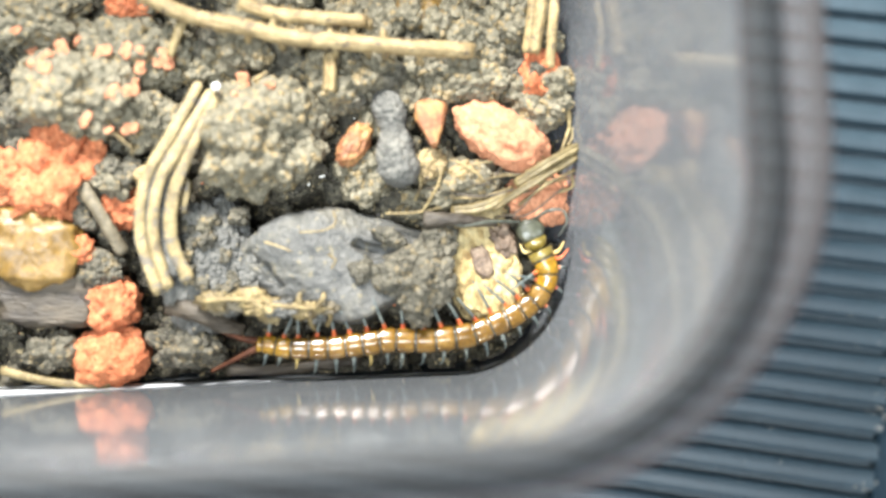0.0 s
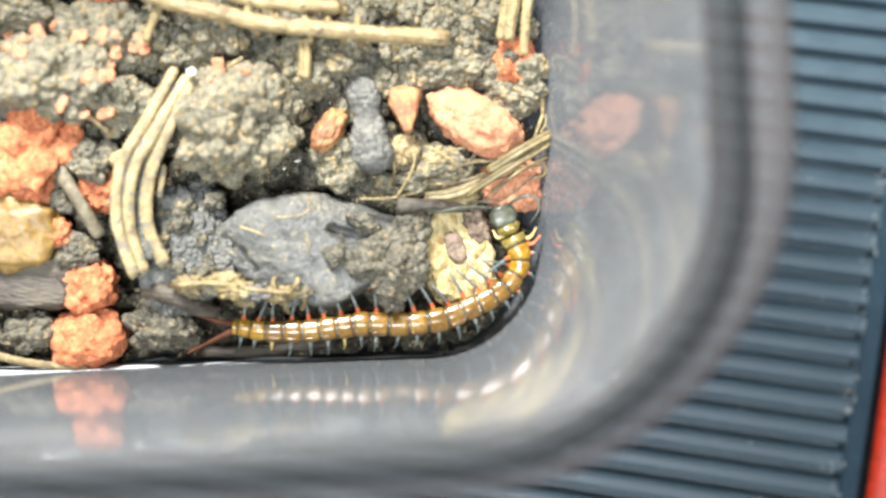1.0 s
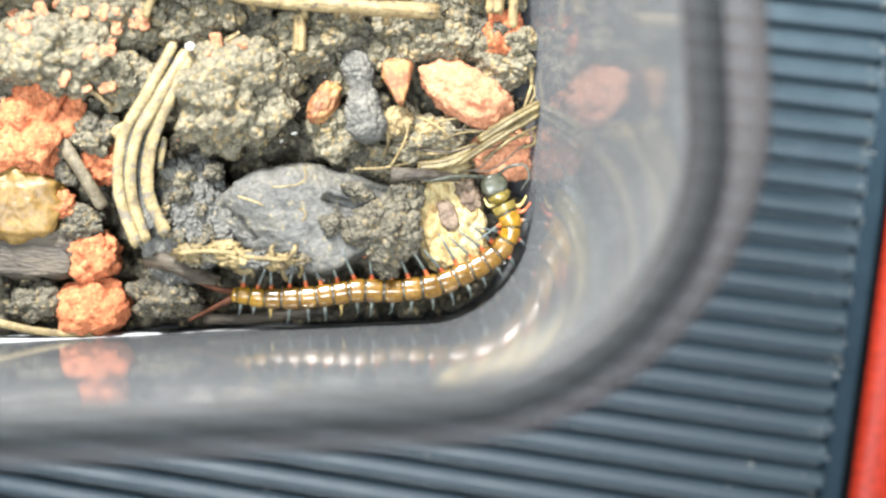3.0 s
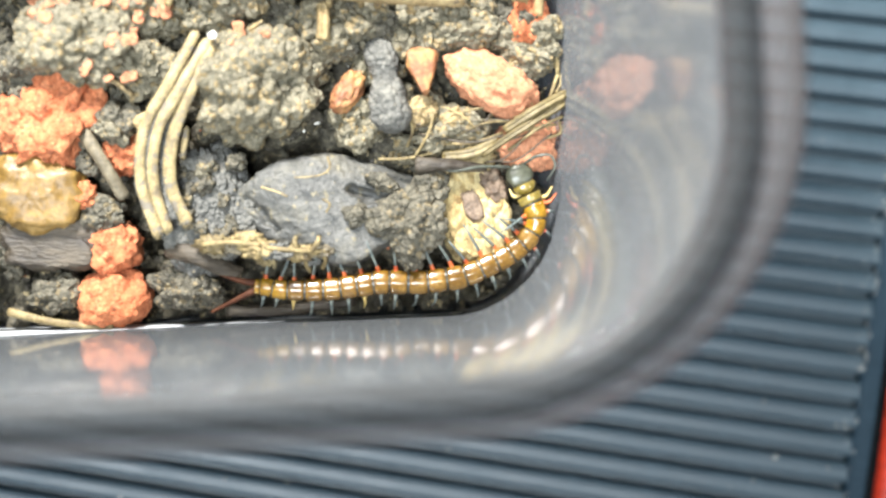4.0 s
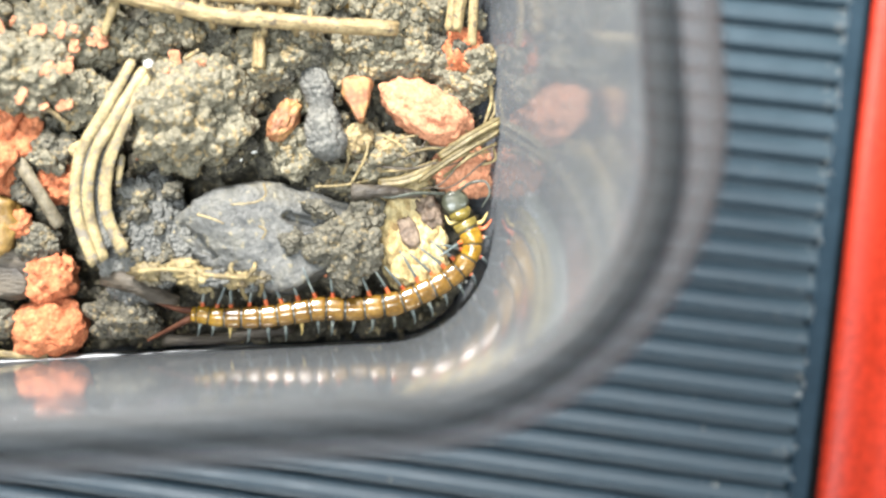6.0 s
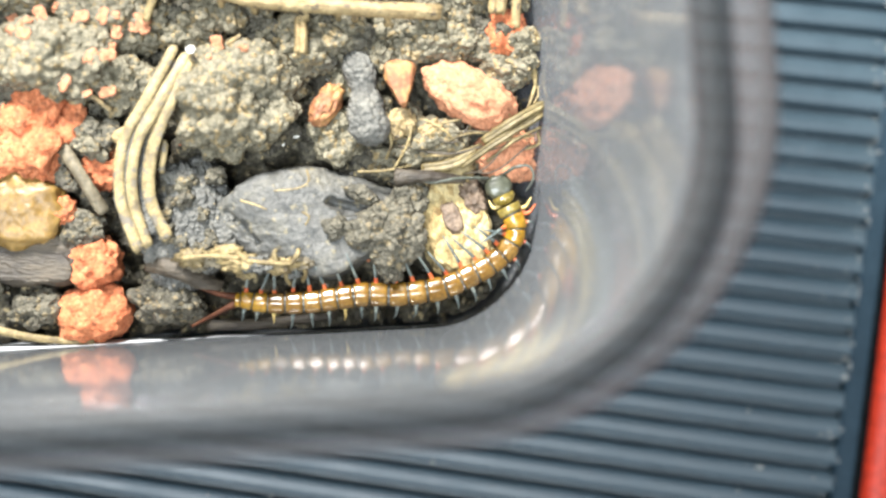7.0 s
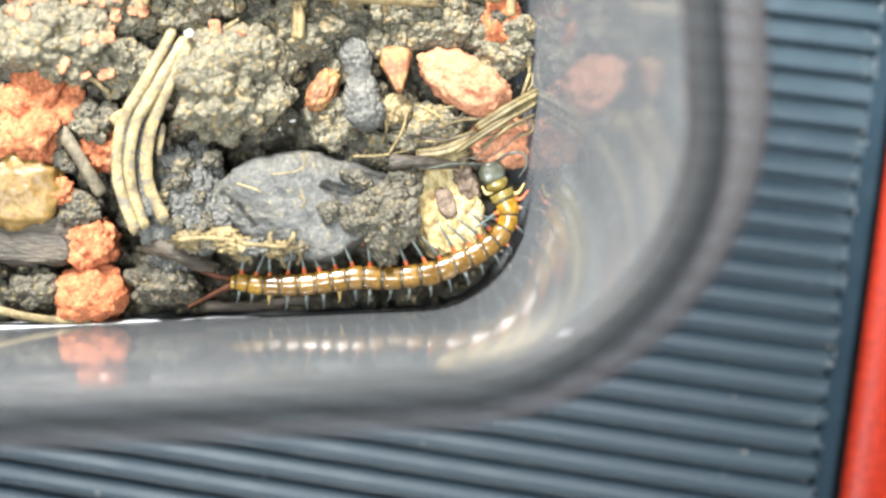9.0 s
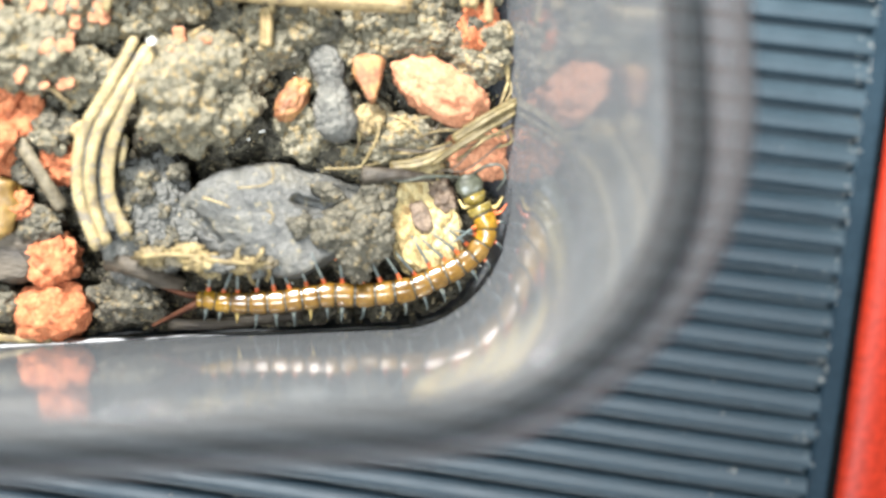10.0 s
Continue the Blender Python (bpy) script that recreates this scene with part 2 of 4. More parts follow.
M["leg_red"] = material("leg_red", [(0.30, 0.045, 0.015), (0.46, 0.10, 0.03), (0.56, 0.17, 0.05)], 600, 1800, 0.35, 0.1, depth=0.0001)
M["antenna"] = material("antenna", [(0.03, 0.035, 0.03), (0.06, 0.065, 0.05), (0.09, 0.10, 0.08)], 600, 1800, 0.4, 0.1, depth=0.0001)
M["leg_grey"] = material("leg_grey", [(0.065, 0.086, 0.086), (0.115, 0.137, 0.130), (0.187, 0.202, 0.173)], 600, 1800, 0.35, 0.1, depth=0.0001)
M["leg_yellow"] = material("leg_yellow", [(0.36, 0.25, 0.07), (0.50, 0.37, 0.13), (0.60, 0.48, 0.22)], 600, 1800, 0.35, 0.1, depth=0.0001)


# ---- shaping ----
def mesh_of(name, bm, mat, smooth=True):
    me = bpy.data.meshes.new(name)
    bmesh.ops.recalc_face_normals(bm, faces=bm.faces)
    bm.to_mesh(me)
    bm.free()
    me.materials.append(M[mat])
    for p in me.polygons:
        p.use_smooth = smooth
    return me


def part(name, bm, mat, parent, label="", smooth=True):
    ob = new(name, mesh_of(name, bm, mat, smooth))
    ob.parent = parent
    return tagged(ob, label)


def thing(name, bm, mat, label, category, group="", kind="", m=None, smooth=True):
    ob = new(name, mesh_of(name, bm, mat, smooth))
    if m is not None:
        ob.matrix_world = m
    return tagged(ob, label, category, group, kind)


def blob(rx, ry, rz, seed, rough=0.25, lump=2.5, fine=0.05, level=4, square=0.0, flat=9.0):
    """A stone or crumb: an uneven ball of the given half sizes."""
    bm = bmesh.new()
    bmesh.ops.create_icosphere(bm, subdivisions=level, radius=1)
    off = Vector((seed * 7.31, seed * 3.17, seed * 1.93))
    for v in bm.verts:
        d = v.co.normalized()
        if square:
            k = max(abs(d.x), abs(d.y), abs(d.z))
            d = d * (1 + square * (1 / k - 1))
        f = 1 + rough * noise.noise(d * lump + off) + 0.4 * rough * noise.noise(d * lump * 2.3 + off) + fine * (noise.noise(d * lump * 5 + off) + 0.6 * noise.noise(d * lump * 11 + off) + 0.4 * noise.noise(d * lump * 22 + off))
        v.co = Vector((d.x * rx, d.y * ry, d.z * rz)) * f
        if v.co.z > flat * rz:
            v.co.z = flat * rz + 0.25 * (v.co.z - flat * rz)
    return bm


def crumbs(rx, ry, rz, seed, lobes=16):
    """A clod: a lumpy ball whose skin is pressed from soil grains of about half a millimetre."""
    rng = np.random.default_rng(seed)
    big = (rx * ry * rz) ** (1 / 3)
    bm = blob(1, 1, 1, seed, 0.30, 1.7, 0.0, 6 if big > 0.0045 else 5 if big > 0.0019 else 4)
    d = np.array([v.co for v in bm.verts])
    r = np.linalg.norm(d, axis=1)
    n = d / r[:, None]
    lobe = np.zeros(len(n))
    c = rng.normal(size=(lobes, 3))
    c /= np.linalg.norm(c, axis=1)[:, None]
    for q, k in zip(c, rng.uniform(0.35, 0.75, lobes)):
        lobe = np.maximum(lobe, np.sqrt(np.clip(k * k - ((n - q) ** 2).sum(1), 0, None)))
    r = r * 0.78 + lobe * 0.34
    skin = np.zeros(len(n))
    for metres, rise, share in ((0.0013, 0.90, 0.45), (0.00060, 0.80, 0.50), (0.00034, 0.75, 0.40)):
        size = min(metres / big, 0.5)
        many = int(min(share * 12.6 / size**2, 2200))
        c = rng.normal(size=(many, 3))
        c /= np.linalg.norm(c, axis=1)[:, None]
        base = skin.copy()
        for q, k in zip(c, rng.uniform(0.5, 1.3, many) * size):
            near = np.nonzero(n @ q > 1 - k * k / 2)[0]
            far = 2 - 2 * (n[near] @ q)
            skin[near] = np.maximum(skin[near], base[near] + rise * np.sqrt(np.clip(k * k - far, 0, None)))
    r = r + skin
    out = n * (r / np.quantile(r, 0.8))[:, None] * (rx, ry, rz)
    for v, p in zip(bm.verts, out):
        v.co = p
    return bm


def rock(rx, ry, rz, seed, cuts, worn=26.0, fine=0.022, slots=()):
    """A broken stone: a ball cut back by flat faces (direction, distance), with worn edges and sunken slots (start, end, width, depth)."""
    bm = bmesh.new()
    bmesh.ops.create_icosphere(bm, subdivisions=6, radius=1)
    off = Vector((seed * 7.31, seed * 3.17, seed * 1.93))
    for v in bm.verts:
        d = v.co.normalized()
        gain = 0.88**worn
        for way, far in cuts:
            gain += (max(d.dot(Vector(way).normalized()), 0.0) / far) ** worn
        f = gain ** (-1 / worn)
        f *= 1 + 0.05 * noise.noise(d * 2.1 + off) + fine * (noise.noise(d * 6 + off) + 0.7 * noise.noise(d * 14 + off) + 0.4 * noise.noise(d * 33 + off))
        v.co = Vector((d.x * rx, d.y * ry, d.z * rz)) * f
        for a, b, wide, deep in slots:
            p, ab = v.co.xy - Vector(a), Vector(b) - Vector(a)
            off_line = (p - ab * min(max(p.dot(ab) / ab.length_squared, 0), 1)).length / wide * (1 + 0.9 * noise.noise(v.co * 700))
            if v.co.z > 0:
                v.co.z -= deep * math.exp(-(off_line**4))
    return bm


def ribbon(points, width, thick, ridges=2, seed=0):
    """A flat fibre strip with ridges along it and frayed ends."""
    bm, rows, n = bmesh.new(), [], len(points)
    for i, q in enumerate(points):
        f = i / (n - 1)
        way = (points[min(i + 1, n - 1)] - points[max(i - 1, 0)]).normalized()
        side = way.cross(Vector((0, 0, 1))).normalized()
        w = width * 0.5 * (1 + 0.16 * noise.noise(q * 420 + Vector((seed, 0, 0)))) * (0.86 if i in (0, n - 1) else 1)
        row = []
        for k in range(17):
            c = k / 8 - 1
            z = thick * (0.72 - 0.17 * math.cos(3.1416 * ridges * (c + 1)) + 0.2 * noise.noise(Vector((c * 4, f * 26, seed)))) * (1 - abs(c) ** 5)
            push = way * 0.0007 * noise.noise(Vector((c * 3, seed, f * 9))) * (1 if i in (0, n - 1) else 0.15)
            row.append(bm.verts.new(q + side * w * c + push + Vector((0, 0, z))))
        row += [bm.verts.new(q + side * w * c + Vector((0, 0, -thick * 0.6))) for c in (0.9, -0.9)]
        rows.append(row)
    for a, b in zip(rows, rows[1:]):
        for k in range(len(a)):
            bm.faces.new((a[k], a[(k + 1) % len(a)], b[(k + 1) % len(a)], b[k]))
    bm.faces.new(rows[0][::-1]), bm.faces.new(rows[-1])
    return bm


def spline(points, steps):
    """Catmull-Rom through the points."""
    p = [Vector(q) for q in points]
    p = [2 * p[0] - p[1]] + p + [2 * p[-1] - p[-2]]
    out = []
    for i in range(1, len(p) - 2):
        for k in range(steps):
            t = k / steps
            a, b, c, d = p[i - 1 : i + 3]
            out.append(0.5 * (2 * b + (c - a) * t + (2 * a - 5 * b + 4 * c - d) * t * t + (3 * b - a - 3 * c + d) * t**3))
    return out + [p[-2]]


def tube(bm, points, radius, sides=8, flat=1.0, seed=0, uneven=0.0):
    """Sweeps a round or flattened section along points; radius is a number or a function of 0..1."""
    rings, n = [], len(points)
    for i, q in enumerate(points):
        q = Vector(q)
        way = (Vector(points[min(i + 1, n - 1)]) - Vector(points[max(i - 1, 0)])).normalized()
        side = way.cross(Vector((0, 0, 1)))
        side = side.normalized() if side.length > 1e-6 else Vector((1, 0, 0))
        up = side.cross(way)
        r = radius(i / (n - 1)) if callable(radius) else radius
        ring = []
        for k in range(sides):
            a = 6.28319 * k / sides
            f = r * (1 + uneven * noise.noise(q * 900 + Vector((k, seed, 0))))
            ring.append(bm.verts.new(q + side * math.cos(a) * f + up * math.sin(a) * f * flat))
        rings.append(ring)
    for a, b in zip(rings, rings[1:]):
        for k in range(sides):
            bm.faces.new((a[k], a[(k + 1) % sides], b[(k + 1) % sides], b[k]))
    bm.faces.new(rings[0][::-1])
    bm.faces.new(rings[-1])
    return bm


def box(bm, x0, x1, y0, y1, z0, z1, bevel=0.0):
    got = bmesh.ops.create_cube(bm, size=1)
    for v in got["verts"]:
        v.co = Vector((x0 + (v.co.x + 0.5) * (x1 - x0), y0 + (v.co.y + 0.5) * (y1 - y0), z0 + (v.co.z + 0.5) * (z1 - z0)))
    if bevel:
        es = list({e for v in got["verts"] for e in v.link_edges})
        bmesh.ops.bevel(bm, geom=es, offset=bevel, segments=3, affect="EDGES", profile=0.5)
    return bm


# ---- table, ribbed mat, red tray ----
thing("table", box(bmesh.new(), -0.6, 0.6, -0.6, 0.6, -0.035, -0.012), "table", "dark wooden table top under the mat", "table", kind="structure")

MAT_RIGHT = 0.0679  # where the ribs end, at y = 0
RIB_STEP, RIB_TURN, RIB_FAN = 0.00436, -0.1218, -0.0037


def rib_y(k, x):
    """The middle of groove k at x; the grooves spread slightly."""
    return 0.00983 - k * RIB_STEP + (x - 0.0616) * (RIB_TURN + RIB_FAN * k)


def mat_edge(y):
    return MAT_RIGHT + 0.164 * y


mat = tagged(new("ribbed_mat"), "dark slate-grey ribbed rubber mat lying on the table", "mat")
bm = bmesh.new()
slab = [(-0.16, -0.14), (mat_edge(-0.14) + 0.0032, -0.14), (mat_edge(0.14) + 0.0032, 0.14), (-0.16, 0.14)]
lo = [bm.verts.new((x, y, -0.011)) for x, y in slab]
hi = [bm.verts.new((x, y, -0.0026)) for x, y in slab]
bm.faces.new(lo[::-1]), bm.faces.new(hi)
for i in range(4):
    bm.faces.new((lo[i], lo[(i + 1) % 4], hi[(i + 1) % 4], hi[i]))
part("base", bm, "rubber", mat, smooth=False)
bm = bmesh.new()
ends = []
for y in (-0.14, 0.14):
    x = mat_edge(y)
    ends.append([bm.verts.new((x + dx, y, z)) for dx, z in ((0, -0.0028), (0, -0.0006), (0.0004, -0.0001), (0.0027, -0.0001), (0.0032, -0.0002), (0.0033, -0.0008), (0.0033, -0.011))])
for i in range(6):
    bm.faces.new((ends[0][i], ends[0][i + 1], ends[1][i + 1], ends[1][i]))
part("border", bm, "border", mat, "smooth raised border of the mat", smooth=False)
# a black strip fills the gap before the tray in place of its shade
bm = bmesh.new()
ends = []
for y in (-0.14, 0.14):
    x = mat_edge(y)
    ends.append([bm.verts.new((x + dx, y, z)) for dx, z in ((0.0033, -0.011), (0.00332, -0.0009), (0.0038, -0.0015), (0.0058, -0.0017), (0.0058, -0.011))])
for i in range(4):
    bm.faces.new((ends[0][i], ends[0][i + 1], ends[1][i + 1], ends[1][i]))
part("seal", bm, "black", mat, "black strip painting the shaded gap between mat and tray", smooth=False)
for k in range(-27, 37):
    bm = bmesh.new()
    rows = []
    for i in range(13):
        f = i / 12
        ym = rib_y(k + 0.5, 0.068)
        x = -0.15 + f * (mat_edge(ym) + 0.0001 + 0.15)
        yc, h = rib_y(k + 0.5, x), 0.5 * (RIB_STEP - RIB_FAN * (x - 0.0616))
        low = i == 0
        rows.append([bm.verts.new((x, yc + h * w, -0.0028 + (0.0028 * z if not low else 0))) for w, z in ((-0.80, 0), (-0.77, 0.6), (-0.70, 0.90), (-0.55, 0.985), (0, 1), (0.55, 0.985), (0.70, 0.90), (0.77, 0.6), (0.80, 0))])
    for a, b in zip(rows, rows[1:]):
        for j in range(8):
            bm.faces.new((a[j], b[j], b[j + 1], a[j + 1]))
    part("rib", bm, "rubber", mat)

tray = tagged(new("red_tray"), "glossy red plastic tray beside the mat", "tray")
rows = []
for y in (-0.14, -0.05, 0.05, 0.14):
    x = mat_edge(y) + 0.0053 - 0.006 * (y + 0.03)
    rows.append([(x + dx, y, z) for dx, z in ((0, -0.0115), (0.00002, -0.0016), (0.0003, -0.0011), (0.0010, -0.0005), (0.0022, -0.0001), (0.0044, 0.0), (0.0058, -0.0003), (0.0072, -0.0006), (0.0090, -0.0008), (0.06, -0.0010), (0.06, -0.0115))])
for name, first, last in (("rim", 0, 8), ("floor_panel", 8, 10)):
    bm = bmesh.new()
    for a, b in zip(rows, rows[1:]):
        for j in range(first, last):
            bm.faces.new([bm.verts.new(q) for q in (a[j], a[j + 1], b[j + 1], b[j])])
    bmesh.ops.remove_doubles(bm, verts=bm.verts, dist=1e-6)
    part(name, bm, "red", tray)

# ---- the tub ----
TURN = radians(2.4)


def contour(right, near, radius, left=-0.100, far=0.078, n=14):
    """A rounded rectangle in the tub's own directions."""
    out = []
    lr = min(radius, 0.02)
    for cx, cy, r, a0 in ((right - radius, near + radius, radius, -90), (right - lr, far - lr, lr, 0), (left + lr, far - lr, lr, 90), (left + lr, near + lr, lr, 180)):
        for i in range(n + 1):
            a = radians(a0 + 90 * i / n)
            out.append((cx + r * math.cos(a), cy + r * math.sin(a)))
    return out


def side_at(z):
    """Right side, near side and corner radius at a height; the near side flares towards the rim."""
    k = (z - 0.025) / 0.043
    return 0.0139 + 0.0109 * k, -0.0068 - 0.0052 * (0.68 * k + 0.32 * k * abs(k)), 0.0150 + 0.0115 * k


def level(f):
    """Right side, near side and corner radius of the tub's inner wall; f is 0 at the floor and 1 at the rim."""
    z = 0.0015 + f * 0.0665
    return *side_at(z), z


def skin(profile, close=False):
    """Sweeps (right, near, radius, z, grow) rings into one skin."""
    bm = bmesh.new()
    rings = []
    for right, near, radius, z, grow in profile:
        pts = contour(right + grow, near - grow, radius + grow, -0.100 - grow, 0.078 + grow)
        rings.append([bm.verts.new((x, y, z)) for x, y in pts])
    for a, b in zip(rings, rings[1:]):
        for j in range(len(a)):
            bm.faces.new((a[j], a[(j + 1) % len(a)], b[(j + 1) % len(a)], b[j]))
    if close:
        bm.faces.new(rings[0])
        bm.faces.new(rings[-1][::-1])
    return bm


tub = tagged(new("plastic_tub"), "hazy clear plastic food tub half full of soil", "tub")
tub.matrix_world = pose(0, 0, 0, 0, 0, 2.4)
inner = [(*level(i / 12), 0.0) for i in range(12)] + [(*level(f), 0.0) for f in (0.985, 0.997, 1.0)]
outer = [(r, n, c, z - 0.0006, 0.0006) for r, n, c, z, g in inner[::-1]]
part("wall", skin(inner + outer, True), "plastic", tub)
r, n, c, z, g = inner[-1]
part("rim", skin([(r, n, c, z + dz, g) for g, dz in ((0.00002, 0.0001), (0.0004, 0.0006), (0.0010, 0.0011), (0.0017, 0.0013), (0.0026, 0.0012), (0.0034, 0.0009), (0.0041, 0.0004), (0.0046, -0.0002), (0.0049, -0.0008), (0.0044, -0.0011), (0.0037, -0.0004), (0.0030, 0.0), (0.0020, 0.0004), (0.0010, 0.0002), (0.0007, -0.0004))]), "frosted", tub, "frosted turned-over rim of the tub")
part("lip", skin([(r + 0.07 * (g - 0.0049), n + 0.66 * (g - 0.0049), c, z + dz, g) for g, dz in ((0.00495, -0.0007), (0.0064, -0.0010), (0.0088, -0.0015), (0.0094, -0.0020), (0.0093, -0.0033), (0.0088, -0.0033), (0.0088, -0.0023), (0.0064, -0.0016), (0.0050, -0.0013))]), "lip", tub, "thin smoky outer lip of the tub's rim")
# small white ledge on the near wall, a light streak put into shape and colour
bm = bmesh.new()
rows = []
for i in range(25):
    f = i / 24
    low, tall, deep = 0.0206 - 0.0010 * f, 0.0005 + 0.0060 * (1 - f) ** 1.5 + 0.0003 * math.sin(9 * f), 0.0001 + 0.0010 * (1 - f) ** 1.6
    rows.append([bm.verts.new((-0.085 + 0.090 * f, side_at(zz)[1] + out, zz)) for zz, out in ((low - 0.0004, 0.00008), (low, deep), (low + 0.35 * tall, deep * 0.55), (low + tall, 0.00008))])
for a, b in zip(rows, rows[1:]):
    for k in range(3):
        bm.faces.new((a[k], a[k + 1], b[k + 1], b[k]))
part("tide_mark", bm, "tide", tub, "thin white strip painting a bright line of light on the tub wall")

# ---- soil ----
# hollows between the clods, in the tub's own directions
PITS = [Matrix.Rotation(-TURN, 3, "Z") @ Vector(q) for q in ((-0.0115, 0.0014, 0.0210), (-0.0024, 0.0011, 0.0210), (-0.0305, 0.0132, 0.0230), (-0.0270, 0.0140, 0.0230), (-0.0235, 0.0150, 0.0230), (-0.0195, 0.0155, 0.0230), (-0.0160, 0.0150, 0.0230), (-0.0566, 0.0018, 0.0210), (-0.0521, 0.0015, 0.0210), (-0.0407, 0.0015, 0.0210), (-0.0169, 0.0257, 0.0230), (0.0016, 0.0212, 0.0230), (-0.0069, 0.0297, 0.0230), (-0.0007, 0.0274, 0.0230))]


def soil_mesh():
    """Crumbly ground: the upper envelope of many uneven crumbs over a slope that falls to the near wall."""
    rng = np.random.default_rng(4)
    step = 0.00034
    us, vs = np.arange(-0.0995, 0.0135, step), np.arange(-0.0064, 0.0776, step)
    U, V = np.meshgrid(us, vs)

    def floor_at(u, v):
        k = np.clip((v + 0.0035) / 0.010, 0, 1)
        k = k * k * (3 - 2 * k)
        c = np.clip((u - 0.004) / 0.008, 0, 1) * np.clip(1 - v / 0.016, 0, 1)
        deep = sum(np.exp(-((u - q.x) ** 2 + (v - q.y) ** 2) / 0.0022**2) for q in PITS)
        return 0.0144 + 0.0045 * k + 0.0040 * np.clip(v / 0.04, 0, 1) - 0.002 * c - 0.0065 * np.minimum(deep, 1)

    Z = floor_at(U, V) - 0.004
    for r0, r1, count, sink, lift in ((0.0030, 0.0050, 160, 0.8, 0.0012), (0.0013, 0.0029, 900, 0.10, 0.0016), (0.0006, 0.0012, 2600, 0.2, 0.0003), (0.0003, 0.0006, 6000, 0.2, 0.0001)):
        for cu, cv, r, up in zip(rng.uniform(-0.1, 0.014, count), rng.uniform(-0.007, 0.078, count), rng.uniform(r0, r1, count), rng.uniform(-lift, lift, count)):
            i0, i1 = np.searchsorted(us, (cu - r, cu + r))
            j0, j1 = np.searchsorted(vs, (cv - r, cv + r))
            if i1 <= i0 or j1 <= j0:
                continue
            ci, cj = min(max(int((cu - us[0]) / step), 0), len(us) - 1), min(max(int((cv - vs[0]) / step), 0), len(vs) - 1)
            base = Z[cj, ci] if r0 < 0.0010 else floor_at(cu, cv)
            a = rng.uniform(0, 3.14)
            du, dv = U[j0:j1, i0:i1] - cu, V[j0:j1, i0:i1] - cv
            p, q = du * np.cos(a) + dv * np.sin(a), -du * np.sin(a) + dv * np.cos(a)
            d2 = p * p + (q / rng.uniform(0.6, 1)) ** 2
            cap = base + up - sink * r + 0.95 * np.sqrt(np.clip(r * r - d2, 0, None))
            Z[j0:j1, i0:i1] = np.where(d2 < r * r, np.maximum(Z[j0:j1, i0:i1], cap), Z[j0:j1, i0:i1])
    Z += rng.normal(0, 0.00005, Z.shape)
    keep = np.full(Z.shape, -1)
    verts, faces = [], []
    for j in range(len(vs)):
        for i in range(len(us)):
            z = Z[j, i]
            right, near, rad = side_at(z)
            right, near = right - 0.0001, near + 0.0001
            u, v = us[i], vs[j]
            du, dv = u - (right - rad), (near + rad) - v
            if u < right and v > near and not (du > 0 and dv > 0 and du * du + dv * dv > rad * rad):
                keep[j, i] = len(verts)
                verts.append((u, v, z))
    for j in range(len(vs) - 1):
        for i in range(len(us) - 1):
            q = (keep[j, i], keep[j, i + 1], keep[j + 1, i + 1], keep[j + 1, i])
            if min(q) >= 0:
                faces.append(tuple(int(w) for w in q))
    me = bpy.data.meshes.new("soil")
    me.from_pydata(verts, [], faces)
    me.materials.append(M["soil"])
    for p in me.polygons:
        p.use_smooth = True
    return me, us, vs, Z


soil_data, SU, SV, SZ = soil_mesh()
soil = tagged(new("soil", soil_data), "damp brown crumbly soil filling the tub, darkened for the shaded gaps", "soil", kind="stuff")
soil.matrix_world = pose(0, 0, 0, 0, 0, 2.4)


# ---- stones and clods ----
def stone(at, rx, ry, rz, turn, mat, label, category="stone", name="stone", seed=1, rough=0.25, lump=2.5, fine=0.05, square=0.2, group="", tip=(0, 0), flat=9.0):
    return thing(name, blob(rx, ry, rz, seed, rough, lump, fine, 5, square, flat), mat, label, category, group, m=pose(*at, tip[0], tip[1], turn))


def clod(at, rx, ry, rz, turn, label, seed, mat="clod"):
    return thing("clod", crumbs(rx, ry, rz, seed), mat, label, "clod", "clods of soil", m=pose(*at, 0, 0, turn))


RED = "clay pebbles"
stone((0.0044, 0.0245, 0.0275), 0.0063, 0.0035, 0.0035, -30, "pale_clay", "pale salmon-red clay pebble lying on the soil", name="clay_pebble", seed=3, group=RED, fine=0.04, rough=0.2)
stone((0.0096, 0.0168, 0.0245), 0.0040, 0.0038, 0.0035, 20, "pale_clay", "red clay pebble wedged under dry grass roots", name="clay_pebble", seed=5, group=RED, fine=0.08)
stone((0.0093, 0.0329, 0.0275), 0.0028, 0.0032, 0.0028, 0, "clay", "small red clay pebble by straw stalks", name="clay_pebble", seed=6, group=RED, fine=0.08)
stone((-0.0468, -0.0042, 0.0205), 0.0051, 0.0040, 0.0042, 8, "clay", "large bright red clay pebble against the tub wall", name="clay_pebble", seed=7, group=RED, fine=0.022, rough=0.16)
stone((-0.0463, 0.0025, 0.0225), 0.0037, 0.0032, 0.0032, 30, "clay", "red clay pebble resting on a larger one", name="clay_pebble", seed=8, group=RED, fine=0.025)
stone((-0.0531, 0.0204, 0.0255), 0.0048, 0.0077, 0.0035, -20, "clay", "crumbling red clay lump half sunk in soil", name="clay_pebble", seed=9, group=RED, fine=0.14, rough=0.4)
stone((-0.0573, 0.0190, 0.0245), 0.0038, 0.0046, 0.0031, 0, "clay", "crumbling red clay lump half sunk in soil", name="clay_pebble", seed=10, group=RED, fine=0.14, rough=0.4)
stone((-0.0445, 0.0154, 0.0245), 0.0026, 0.0032, 0.0025, 20, "clay", "small red clay crumb in a gap", name="clay_pebble", seed=11, group=RED, fine=0.14)
